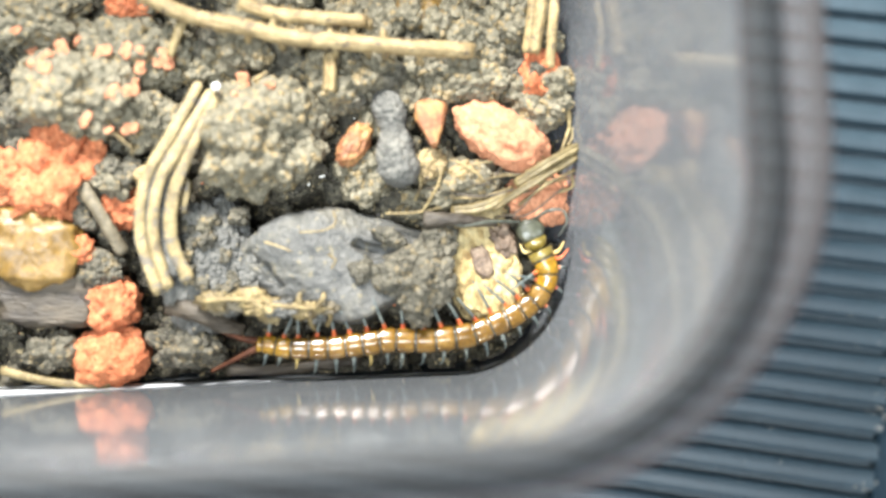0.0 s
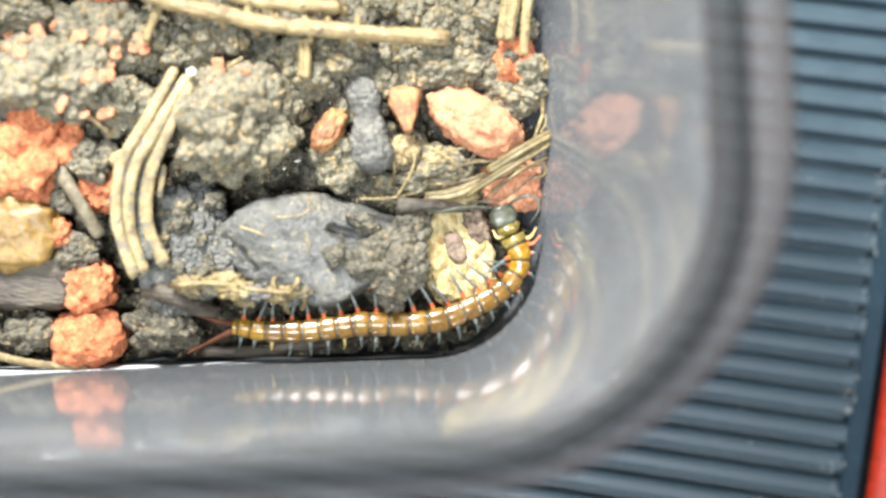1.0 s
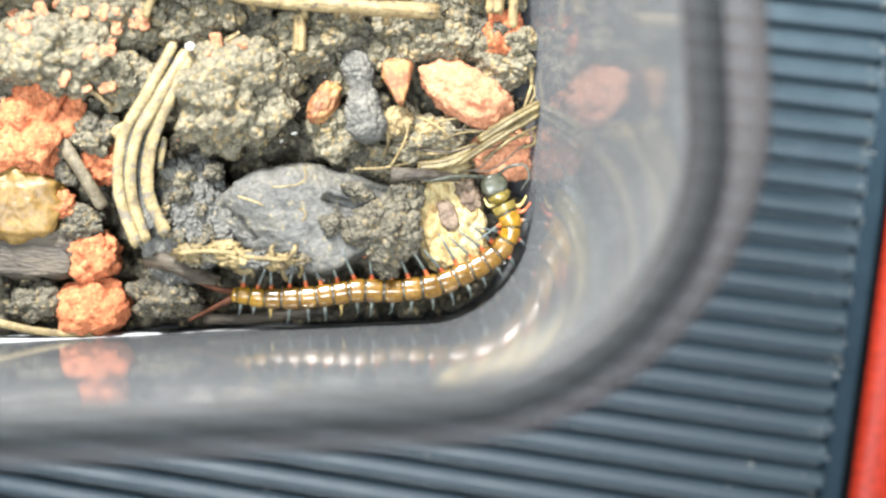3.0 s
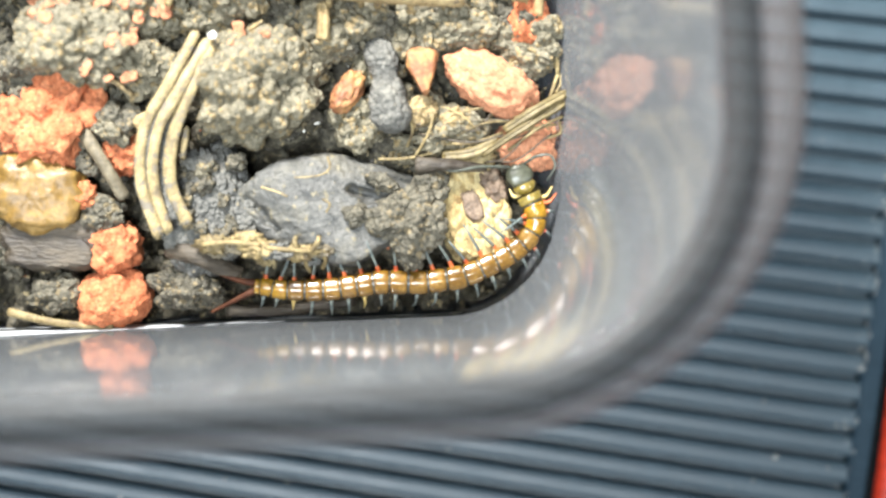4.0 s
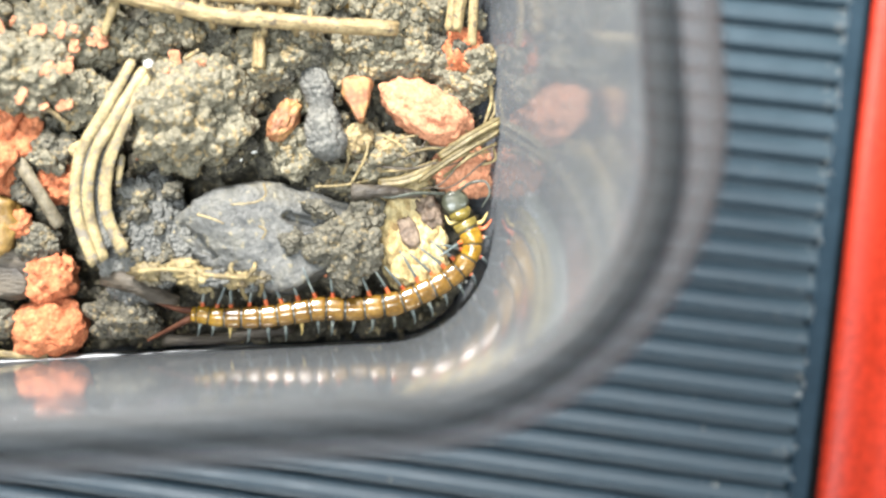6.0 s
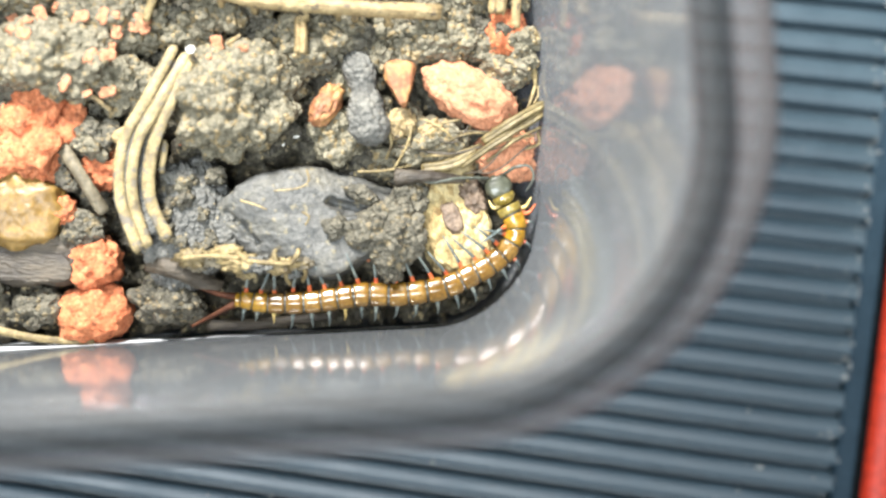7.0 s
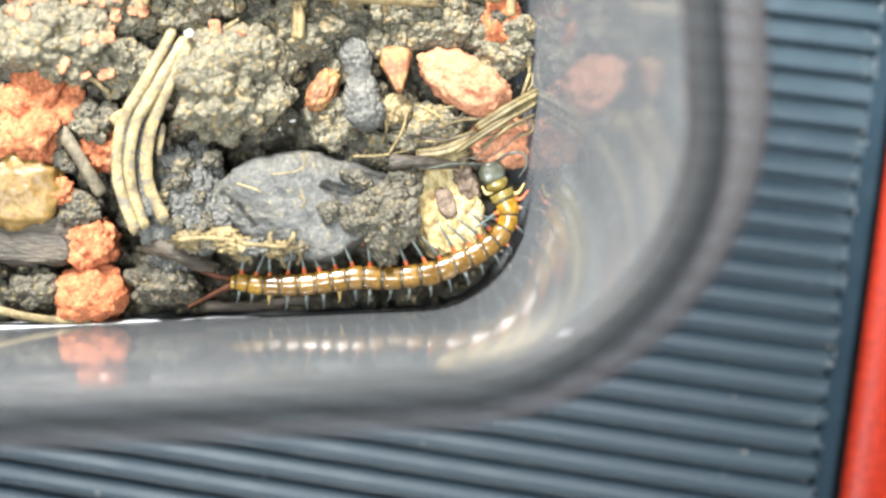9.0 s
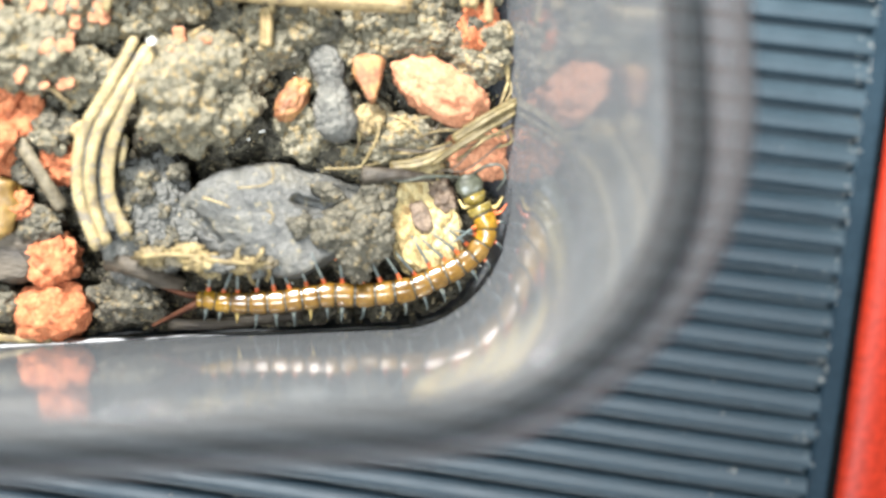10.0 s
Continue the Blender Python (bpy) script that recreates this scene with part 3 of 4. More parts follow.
stone((-0.0503, 0.0095, 0.0245), 0.0020, 0.0020, 0.0018, 20, "clay", "small red clay crumb in a gap", name="clay_pebble", seed=12, group=RED, fine=0.1)
stone((-0.0560, 0.0100, 0.0245), 0.0066, 0.0054, 0.0031, -15, "tan", "smooth mustard-tan pebble on the soil", name="pebble", seed=13, rough=0.15, fine=0.02)
stone((-0.0433, 0.0412, 0.0280), 0.0035, 0.0020, 0.0023, 10, "clay", "small red clay pebble on a clod", name="clay_pebble", seed=14, group=RED, fine=0.08)
stone((-0.0065, 0.0410, 0.0280), 0.0038, 0.0026, 0.0022, 0, "tan", "olive-tan rounded pebble on the soil", name="pebble", seed=15, rough=0.15, fine=0.02)
stone((-0.0148, 0.0232, 0.0276), 0.0017, 0.0031, 0.0018, -30, "amber", "small orange-brown pebble in the soil", name="pebble", seed=16, rough=0.2, fine=0.01)

clod((-0.0268, 0.0240, 0.0268), 0.0094, 0.0078, 0.0070, 12, "large grey-brown clod of packed soil crumbs", 21)
clod((-0.0497, 0.0292, 0.0284), 0.0081, 0.0065, 0.0054, 0, "large grey-brown clod of packed soil crumbs", 22)
clod((-0.0434, 0.0270, 0.0269), 0.0062, 0.0048, 0.0038, -30, "grey-brown clod of packed soil crumbs", 23)
clod((-0.0459, 0.0197, 0.0254), 0.0042, 0.0035, 0.0035, 0, "small dark clod in a hollow", 24, mat="dark_clod")
clod((-0.0367, -0.0029, 0.0219), 0.0052, 0.0035, 0.0035, -8, "dark clod beside the centipede's tail", 25, mat="dark_clod")
clod((-0.0540, -0.0036, 0.0219), 0.0040, 0.0026, 0.0028, 10, "dark clod near the tub wall", 26, mat="dark_clod")
clod((-0.0069, 0.0062, 0.0274), 0.0051, 0.0045, 0.0042, 0, "crumbly dark clod stuck on the grey rock", 27, mat="dark_clod")
clod((-0.0136, 0.0067, 0.0278), 0.0020, 0.0017, 0.0014, 0, "dark soil crumb stuck on the grey rock", 71, mat="dark_clod")
clod((-0.0100, 0.0112, 0.0270), 0.0026, 0.0011, 0.0013, -20, "dark soil crumb stuck on the grey rock", 72, mat="dark_clod")
clod((-0.0043, 0.0107, 0.0270), 0.0031, 0.0026, 0.0023, 10, "dark clod between grey rock and wood chip", 73, mat="dark_clod")
clod((-0.0064, 0.0018, 0.0264), 0.0022, 0.0026, 0.0020, 0, "dark clod between grey rock and centipede", 74, mat="dark_clod")
MUD_FACES = (((1, 0.3, 0), 0.95), ((0.5, -0.9, 0), 0.9), ((-1, 0, 0), 0.95), ((-0.3, 1, 0), 0.9), ((0.1, -0.1, 1), 0.55), ((0.5, 0.4, 0.8), 0.75))
thing("mud_lump", rock(0.0066, 0.0085, 0.0056, 75, MUD_FACES, 12.0, 0.11), "mud", "bluish-grey lumpy mud beside the fibre strip", "mud", m=pose(-0.0336, 0.0080, 0.0234, 0, 0, 8))
clod((-0.0047, 0.0303, 0.0275), 0.0037, 0.0026, 0.0025, 0, "small crumbly clod on the soil", 76)
clod((-0.0107, 0.0312, 0.0275), 0.0038, 0.0031, 0.0028, 0, "small crumbly clod on the soil", 77, mat="dark_clod")
clod((-0.0213, 0.0289, 0.0262), 0.0035, 0.0031, 0.0026, 0, "small crumbly clod on the soil", 78)
clod((0.0067, 0.0306, 0.0268), 0.0031, 0.0026, 0.0026, 0, "small crumbly clod on the soil", 79)
clod((-0.0578, 0.0267, 0.0255), 0.0046, 0.0035, 0.0031, 0, "dark clod beside a crumbling clay lump", 80, mat="dark_clod")
clod((-0.0499, 0.0142, 0.0240), 0.0031, 0.0028, 0.0025, 0, "small dark clod in a gap", 81, mat="dark_clod")
clod((-0.0476, 0.0070, 0.0240), 0.0038, 0.0025, 0.0023, 0, "small dark clod in a gap", 82, mat="dark_clod")
clod((-0.0247, 0.0384, 0.0275), 0.0042, 0.0031, 0.0027, 0, "small crumbly clod under the twig", 83)
clod((-0.0558, 0.0394, 0.0280), 0.0069, 0.0046, 0.0038, 0, "grey-brown clod of packed soil crumbs", 84)
clod((-0.0457, 0.0351, 0.0280), 0.0054, 0.0046, 0.0035, 0, "grey-brown clod of packed soil crumbs", 85)
for i, (at, r) in enumerate((((-0.0340, 0.0354, 0.0278), 0.0023), ((-0.0303, 0.0339, 0.0276), 0.0020), ((-0.0272, 0.0357, 0.0272), 0.0026), ((-0.0232, 0.0343, 0.0276), 0.0029), ((-0.0204, 0.0316, 0.0272), 0.0022), ((-0.0165, 0.0341, 0.0276), 0.0031), ((-0.0168, 0.0302, 0.0270), 0.0026), ((-0.0106, 0.0361, 0.0272), 0.0025), ((-0.0069, 0.0334, 0.0276), 0.0023), ((-0.0033, 0.0355, 0.0274), 0.0022), ((-0.0008, 0.0326, 0.0276), 0.0028), ((0.0028, 0.0349, 0.0276), 0.0026), ((0.0059, 0.0331, 0.0274), 0.0023), ((0.0013, 0.0393, 0.0276), 0.0026), ((0.0049, 0.0378, 0.0276), 0.0023), ((-0.0320, 0.0386, 0.0276), 0.0026))):
    clod(at, r, r * 0.86, r * 0.8, 47 * i, "small rounded crumb of damp soil", 120 + i, mat="clod" if i % 3 else "dark_clod")
clod((-0.0133, 0.0198, 0.0246), 0.0040, 0.0045, 0.0035, 20, "small crumbly clod by the dark lump", 28)
clod((-0.0167, 0.0302, 0.0272), 0.0048, 0.0037, 0.0035, 0, "small crumbly clod on the soil", 29)
clod((0.0006, 0.0314, 0.0279), 0.0058, 0.0027, 0.0031, 0, "small crumbly clod on the soil", 30)
clod((0.0097, 0.0275, 0.0269), 0.0040, 0.0029, 0.0031, 0, "small crumbly clod by the tub wall", 31)
clod((-0.0012, 0.0184, 0.0259), 0.0054, 0.0035, 0.0031, 15, "small crumbly clod among root fibres", 32)
thing("charcoal_lump", tube(bmesh.new(), spline([(-0.0113, 0.0304, 0.0280), (-0.0104, 0.0279, 0.0290), (-0.0098, 0.0251, 0.0292), (-0.0095, 0.0220, 0.0296), (-0.0090, 0.0197, 0.0294), (-0.0089, 0.0177, 0.0284)], 9), lambda t: 0.0028 * float(np.interp(t, (0, 0.08, 0.22, 0.42, 0.55, 0.80, 0.93, 1), (0.3, 0.62, 0.80, 0.58, 0.86, 0.98, 0.72, 0.3))), 30, 0.8, 4, 0.2), "char", "elongated bluish-grey lump lying on the soil", "lump")
clod((-0.0408, 0.0350, 0.0272), 0.0060, 0.0048, 0.0040, 20, "grey-brown clod of packed soil crumbs", 121)
clod((-0.0335, 0.0338, 0.0265), 0.0044, 0.0034, 0.0034, -10, "small crumbly clod under the twig", 122)
SLATE_FACES = (((-0.8, 0.6, 0), 0.90), ((-0.36, 0.93, 0), 0.93), ((0.38, 0.92, 0), 0.88), ((1, 0.1, 0), 1.0), ((-0.95, -0.3, 0), 0.80), ((-0.49, -0.87, 0), 0.80), ((0.1, -1, 0), 0.95), ((0.06, 0.10, 1), 0.62), ((-0.42, -0.25, 0.85), 0.72), ((0.45, 0.5, 0.8), 0.74), ((0.816, -0.578, 0), 0.76))
thing("slate_rock", rock(0.0142, 0.0080, 0.0078, 41, SLATE_FACES, 26.0, 0.026, (((0.0030, 0.0026), (0.0092, 0.0007), 0.0007, 0.0019), ((-0.0112, 0.0010), (-0.0070, -0.0030), 0.0005, 0.0012))), "slate", "dull bluish-grey slate rock half buried in soil", "rock", m=pose(-0.0170, 0.0077, 0.0226, 0, 0, -2))
stone((0.0022, 0.0076, 0.0235), 0.0048, 0.0065, 0.0031, 14, "bark", "cream-yellow rotten wood chip with a brown patch", category="wood chip", name="wood_chip", seed=43, rough=0.2, lump=1.6, fine=0.05, square=0.5, flat=0.7)


# ---- straw, twigs, roots ----
def stick(name, points, width, mat, label, category="stick", flat=0.6, group="", taper=0.25, steps=10, sides=10, uneven=0.12):
    p = spline(points, steps)
    bm = tube(bmesh.new(), p, lambda t: width / 2 * (1 - taper * t), sides, flat, len(label), uneven)
    return thing(name, bm, mat, label, category, group)


fibre = tagged(new("fibre_strip"), "curved strip of pale straw-coloured palm fibre on the soil", "fibre strip")
for points, w in (
    ([(-0.0343, 0.0303, 0.0312), (-0.0375, 0.0239, 0.0316), (-0.0409, 0.0178, 0.0308), (-0.0415, 0.0110, 0.0298), (-0.0394, 0.0039, 0.0286)], 0.0018),
    ([(-0.0328, 0.0294, 0.0308), (-0.0359, 0.0232, 0.0322), (-0.0390, 0.0173, 0.0318), (-0.0398, 0.0109, 0.0304), (-0.0381, 0.0045, 0.0288)], 0.0018),
    ([(-0.0321, 0.0291, 0.0306), (-0.0345, 0.0235, 0.0318), (-0.0370, 0.0174, 0.0312), (-0.0377, 0.0110, 0.0300), (-0.0356, 0.0055, 0.0286)], 0.0020),
    ([(-0.0357, 0.0180, 0.0298), (-0.0360, 0.0158, 0.0298), (-0.0363, 0.0140, 0.0292)], 0.0011),
):
    part("strand", ribbon(spline(points, 12), w * 0.80, 0.0004, 1, int(w * 1e5)), "strand", fibre)
part("pith", tube(bmesh.new(), spline([(-0.0341, 0.0280, 0.0298), (-0.0367, 0.0233, 0.0308), (-0.0393, 0.0175, 0.0302), (-0.0401, 0.0111, 0.0290), (-0.0381, 0.0059, 0.0278)], 12), lambda t: 0.0021 * (0.7 + 0.6 * t), 12, 0.3, 3, 0.15), "char", fibre, "bluish-grey pith between the strands")
part("splinter", tube(bmesh.new(), spline([(-0.0401, 0.0198, 0.0300), (-0.0421, 0.0188, 0.0296), (-0.0404, 0.0175, 0.0300)], 6), 0.0006, 8, 0.6, 3, 0.2), "straw", fibre)

twig = tagged(new("twig"), "dry straw-coloured twig with short broken side stubs", "twig")
part("stem", ribbon(spline([(-0.0418, 0.0414, 0.0330), (-0.0355, 0.0385, 0.0330), (-0.0276, 0.0368, 0.0335), (-0.0226, 0.0356, 0.0338), (-0.0163, 0.0352, 0.0338), (-0.0091, 0.0347, 0.0335), (0.0004, 0.0346, 0.0325)], 10), 0.0021, 0.0010, 1, 2), "straw", twig)
part("side_stem", ribbon(spline([(-0.0291, 0.0401, 0.0335), (-0.0248, 0.0387, 0.0338), (-0.0191, 0.0382, 0.0338), (-0.0133, 0.0380, 0.0332)], 10), 0.0017, 0.0008, 1, 5), "straw", twig)
for a, b, w in (
    ((-0.0282, 0.0369, 0.0335), (-0.0282, 0.0355, 0.0310), 0.0005), ((-0.0239, 0.0357, 0.0335), (-0.0239, 0.0349, 0.0310), 0.0005), ((-0.0171, 0.0352, 0.0335), (-0.0172, 0.0338, 0.0312), 0.0005),
    ((-0.0129, 0.0347, 0.0332), (-0.0130, 0.0339, 0.0312), 0.0004), ((-0.0106, 0.0348, 0.0332), (-0.0109, 0.0338, 0.0312), 0.0005), ((-0.0065, 0.0346, 0.0328), (-0.0066, 0.0333, 0.0308), 0.0005),
    ((-0.0212, 0.0357, 0.0338), (-0.0215, 0.0376, 0.0325), 0.0005), ((-0.0177, 0.0354, 0.0338), (-0.0178, 0.0375, 0.0325), 0.0005), ((-0.0147, 0.0352, 0.0336), (-0.0151, 0.0374, 0.0322), 0.0005), ((-0.0110, 0.0350, 0.0334), (-0.0112, 0.0371, 0.0320), 0.0004), ((-0.0130, 0.0381, 0.0330), (-0.0129, 0.0375, 0.0318), 0.0005), ((-0.0248, 0.0387, 0.0338), (-0.0250, 0.0368, 0.0330), 0.0005),
):
    part("stub", tube(bmesh.new(), spline([a, b], 4), w, 8, 1.0, 3, 0.2), "straw", twig)

S = "broken straw stalks"
thing("straw_stalk", ribbon(spline([(-0.0180, 0.0341, 0.0318), (-0.0178, 0.0316, 0.0322), (-0.0179, 0.0293, 0.0316)], 10), 0.0018, 0.0008, 2, 9), "straw", "short broken straw stalk lying on a clod", "straw", S)
thing("straw_stalk", ribbon(spline([(0.0087, 0.0421, 0.0318), (0.0084, 0.0391, 0.0318), (0.0078, 0.0348, 0.0312)], 10), 0.0024, 0.0007, 2, 7), "straw", "pale broad straw stalk beside the tub wall", "straw", S)
stick("straw_stalk", [(0.0110, 0.0423, 0.0312), (0.0106, 0.0385, 0.0315), (0.0104, 0.0331, 0.0300)], 0.0014, "straw", "pale narrow straw stalk beside the tub wall", "straw", group=S, taper=0.1)
stick("straw_stalk", [(-0.0359, 0.0397, 0.0315), (-0.0369, 0.0367, 0.0318), (-0.0381, 0.0337, 0.0310)], 0.0014, "dull_straw", "dull brown straw piece on a clod", "straw", group=S)
stick("straw_stalk", [(-0.0495, 0.0266, 0.0298), (-0.0464, 0.0249, 0.0300), (-0.0429, 0.0224, 0.0288)], 0.0008, "straw", "thin straw splinter on a clod", "straw", group=S)
stick("straw_stalk", [(-0.0605, -0.0060, 0.0225), (-0.0538, -0.0075, 0.0226), (-0.0465, -0.0081, 0.0222)], 0.0012, "dull_straw", "greenish-yellow straw along the tub wall", "straw", group=S)
stick("straw_stalk", [(-0.0316, -0.0059, 0.0205), (-0.0246, -0.0059, 0.0208), (-0.0138, -0.0047, 0.0205)], 0.0017, "wood", "dark brown stalk under the centipede", "straw", group=S)
stick("straw_stalk", [(-0.0271, 0.0314, 0.0300), (-0.0259, 0.0319, 0.0305), (-0.0277, 0.0309, 0.0300)], 0.0006, "straw", "bent straw scrap on a clod", "straw", group=S)
thing("wood_sliver", ribbon(spline([(-0.0502, 0.0185, 0.0268), (-0.0471, 0.0140, 0.0280), (-0.0442, 0.0090, 0.0268)], 10), 0.0017, 0.0006, 1, 4), "sliver", "thin grey-brown wooden sliver across a gap", "wood")
stick("wood_sliver", [(-0.0386, 0.0026, 0.0250), (-0.0345, 0.0013, 0.0262), (-0.0294, -0.0011, 0.0240)], 0.0029, "wood", "dark grey woody root end by the centipede's tail", "wood", flat=0.8)
stick("wood_sliver", [(-0.0058, 0.0134, 0.0285), (-0.0017, 0.0134, 0.0288), (0.0036, 0.0131, 0.0275)], 0.0022, "wood", "grey woody root above the wood chip", "wood", flat=0.8, taper=0.5, uneven=0.35)
stone((-0.0548, 0.0032, 0.0235), 0.0065, 0.0035, 0.0023, -4, "wood", "flat dark grey-brown wood fragment", category="wood", name="wood_fragment", seed=51, rough=0.25, lump=1.5, fine=0.05, square=0.5, flat=0.5)
stone((0.0047, 0.0111, 0.0250), 0.0017, 0.0026, 0.0015, 20, "brown", "dark brown wood crumb beside the centipede's head", category="wood", name="wood_fragment", seed=52, fine=0.08)
bm = blob(0.0026, 0.0032, 0.0014, 53, 0.16, 1.4, 0.02, 4, 0.3, 0.5)
for v in bm.verts:
    v.co.x *= 0.62 + 0.45 * v.co.y / (0.0032)
thing("seed_husk", bm, "amber", "reddish-amber triangular seed husk shard on the soil", "husk", m=pose(*(-0.0049, 0.0255, 0.0300), 0, 0, 6))
stone((0.0019, 0.0082, 0.0258), 0.0013, 0.0023, 0.0009, 20, "brown", "dark brown bark flake on the wood chip", category="flake", name="bark_flake", seed=54, rough=0.15, fine=0.03, flat=0.6)
stone((-0.0051, 0.0208, 0.0275), 0.0020, 0.0018, 0.0015, 30, "straw", "pale yellow wood crumb among root fibres", category="wood", name="wood_crumb", seed=55, rough=0.3, fine=0.1, square=0.4)
stone((-0.0009, 0.0196, 0.0275), 0.0017, 0.0012, 0.0012, 30, "straw", "pale yellow wood crumb among root fibres", category="wood", name="wood_crumb", seed=56, rough=0.3, fine=0.1, square=0.4)
stone((0.0014, 0.0145, 0.0268), 0.0035, 0.0015, 0.0012, 15, "dull_straw", "brown husk scrap among root fibres", category="husk", name="husk_scrap", seed=57, rough=0.3, fine=0.1)

stick("root_hair", [(-0.0174, 0.0144, 0.0292), (-0.0171, 0.0129, 0.0295), (-0.0184, 0.0119, 0.0295), (-0.0217, 0.0116, 0.0292)], 0.0003, "dull_straw", "thin hooked pale root hair on the grey rock", "root hair", flat=0.8, taper=0.4)
stick("root_hair", [(-0.0261, 0.0104, 0.0286), (-0.0239, 0.0097, 0.0290), (-0.0226, 0.0091, 0.0290)], 0.0003, "dull_straw", "thin pale root hair on the grey rock", "root hair", flat=0.8, taper=0.4)
stick("root_hair", [(-0.0180, 0.0088, 0.0292), (-0.0171, 0.0081, 0.0292), (-0.0176, 0.0070, 0.0290)], 0.0003, "dull_straw", "short pale root hair on the grey rock", "root hair", flat=0.8, taper=0.2)

roots = tagged(new("root_tuft"), "tuft of dry yellow-brown grass roots by the tub wall", "roots")
rnd = random.Random(8)
for points, w, mat_name in (
    ([(0.0040, 0.0148, 0.0275), (0.0083, 0.0191, 0.0295), (0.0141, 0.0227, 0.0292)], 0.0005, "dull_straw"), ([(0.0050, 0.0157, 0.0285), (0.0094, 0.0188, 0.0300), (0.0139, 0.0219, 0.0290)], 0.0006, "dull_straw"),
    ([(0.0065, 0.0154, 0.0285), (0.0101, 0.0180, 0.0298), (0.0138, 0.0200, 0.0285)], 0.0005, "dull_straw"), ([(0.0047, 0.0165, 0.0280), (0.0087, 0.0180, 0.0298), (0.0129, 0.0189, 0.0285)], 0.0005, "dull_straw"),
    ([(0.0029, 0.0136, 0.0272), (0.0051, 0.0161, 0.0280), (0.0090, 0.0201, 0.0296)], 0.0006, "dull_straw"), ([(0.0072, 0.0196, 0.0290), (0.0109, 0.0210, 0.0298), (0.0140, 0.0219, 0.0290)], 0.0005, "dull_straw"),
    ([(-0.0017, 0.0211, 0.0285), (0.0009, 0.0195, 0.0290), (0.0027, 0.0176, 0.0280)], 0.0004, "dull_straw"), ([(-0.0034, 0.0205, 0.0285), (-0.0041, 0.0176, 0.0290), (-0.0058, 0.0147, 0.0275)], 0.0005, "dull_straw"), ([(-0.0069, 0.0207, 0.0280), (-0.0062, 0.0181, 0.0282), (-0.0069, 0.0160, 0.0270)], 0.0005, "dull_straw"),
    ([(-0.0107, 0.0143, 0.0270), (-0.0069, 0.0144, 0.0276), (-0.0032, 0.0152, 0.0270)], 0.0005, "dull_straw"), ([(-0.0017, 0.0164, 0.0272), (0.0021, 0.0165, 0.0280), (0.0059, 0.0179, 0.0276)], 0.0005, "dull_straw"), ([(-0.0028, 0.0135, 0.0275), (0.0013, 0.0155, 0.0280), (0.0051, 0.0158, 0.0280)], 0.0005, "dull_straw"),
    ([(0.0122, 0.0317, 0.0290), (0.0132, 0.0265, 0.0285), (0.0120, 0.0220, 0.0280)], 0.0006, "dull_straw"), ([(0.0118, 0.0286, 0.0290), (0.0136, 0.0251, 0.0280), (0.0130, 0.0232, 0.0280)], 0.0005, "dull_straw"), ([(0.0134, 0.0194, 0.0282), (0.0136, 0.0179, 0.0275), (0.0116, 0.0172, 0.0270)], 0.0005, "dull_straw"), ([(0.0114, 0.0324, 0.0290), (0.0127, 0.0294, 0.0290), (0.0131, 0.0257, 0.0285)], 0.0005, "dull_straw"),
):
    part("root_fibre", tube(bmesh.new(), spline(points, 8), w * 0.4, 7, 0.8, 3, 0.25), mat_name, roots)

rnd = random.Random(17)
hub, rim_end = Vector((-0.0017, 0.0166, 0.0272)), Vector((0.0129, 0.0208, 0.0285))
for i in range(10):
    a = hub + Vector((rnd.uniform(-0.006, 0.006), rnd.uniform(-0.0035, 0.004), rnd.uniform(-0.0005, 0.001)))
    b = a.lerp(rim_end, rnd.uniform(0.25, 0.95)) + Vector((0, rnd.uniform(-0.003, 0.003), rnd.uniform(0, 0.0008)))
    c = a.lerp(b, 0.5) + Vector((rnd.uniform(-0.001, 0.001), rnd.uniform(-0.0030, 0.0030), rnd.uniform(0.0002, 0.0012)))
    part("root_fibre", tube(bmesh.new(), spline([a, c, b], 8), rnd.uniform(0.00008, 0.00018), 6, 0.8, i, 0.25), rnd.choice(("dull_straw", "sliver", "wood")), roots)

for points, w in (([(0.0030, 0.0148, 0.0284), (0.0080, 0.0180, 0.0300), (0.0138, 0.0216, 0.0292)], 0.0011), ([(0.0060, 0.0180, 0.0292), (0.0098, 0.0204, 0.0304), (0.0140, 0.0229, 0.0294)], 0.0013), ([(-0.0020, 0.0146, 0.0278), (0.0016, 0.0150, 0.0286), (0.0052, 0.0166, 0.0286)], 0.0015)):
    part("sheath", ribbon(spline([Vector(q) for q in points], 10), w, 0.0004, 2, int(w * 1e5)), "sheath", roots, "brown papery leaf sheath")

crust = tagged(new("fibre_crust"), "frayed yellow fibre crust along the grey rock's edge", "fibre")
for i, (at, r) in enumerate((((-0.0324, 0.0029, 0.0282), 0.0020), ((-0.0295, 0.0027, 0.0280), 0.0018), ((-0.0265, 0.0023, 0.0285), 0.0022), ((-0.0239, 0.0019, 0.0285), 0.0020), ((-0.0210, 0.0017, 0.0280), 0.0018), ((-0.0184, 0.0020, 0.0278), 0.0015), ((-0.0280, 0.0036, 0.0285), 0.0017), ((-0.0196, 0.0007, 0.0268), 0.0011), ((-0.0255, 0.0007, 0.0268), 0.0011), ((-0.0320, 0.0018, 0.0270), 0.0011))):
    bm = blob(r * 1.05, r * 0.55, r * 0.40, 60 + i, 0.6, 2.8, 0.3, 4)
    bmesh.ops.translate(bm, verts=bm.verts, vec=at)
    part("clump", bm, ("dull_straw", "sliver", "dull_straw", "mud")[i % 4], crust)
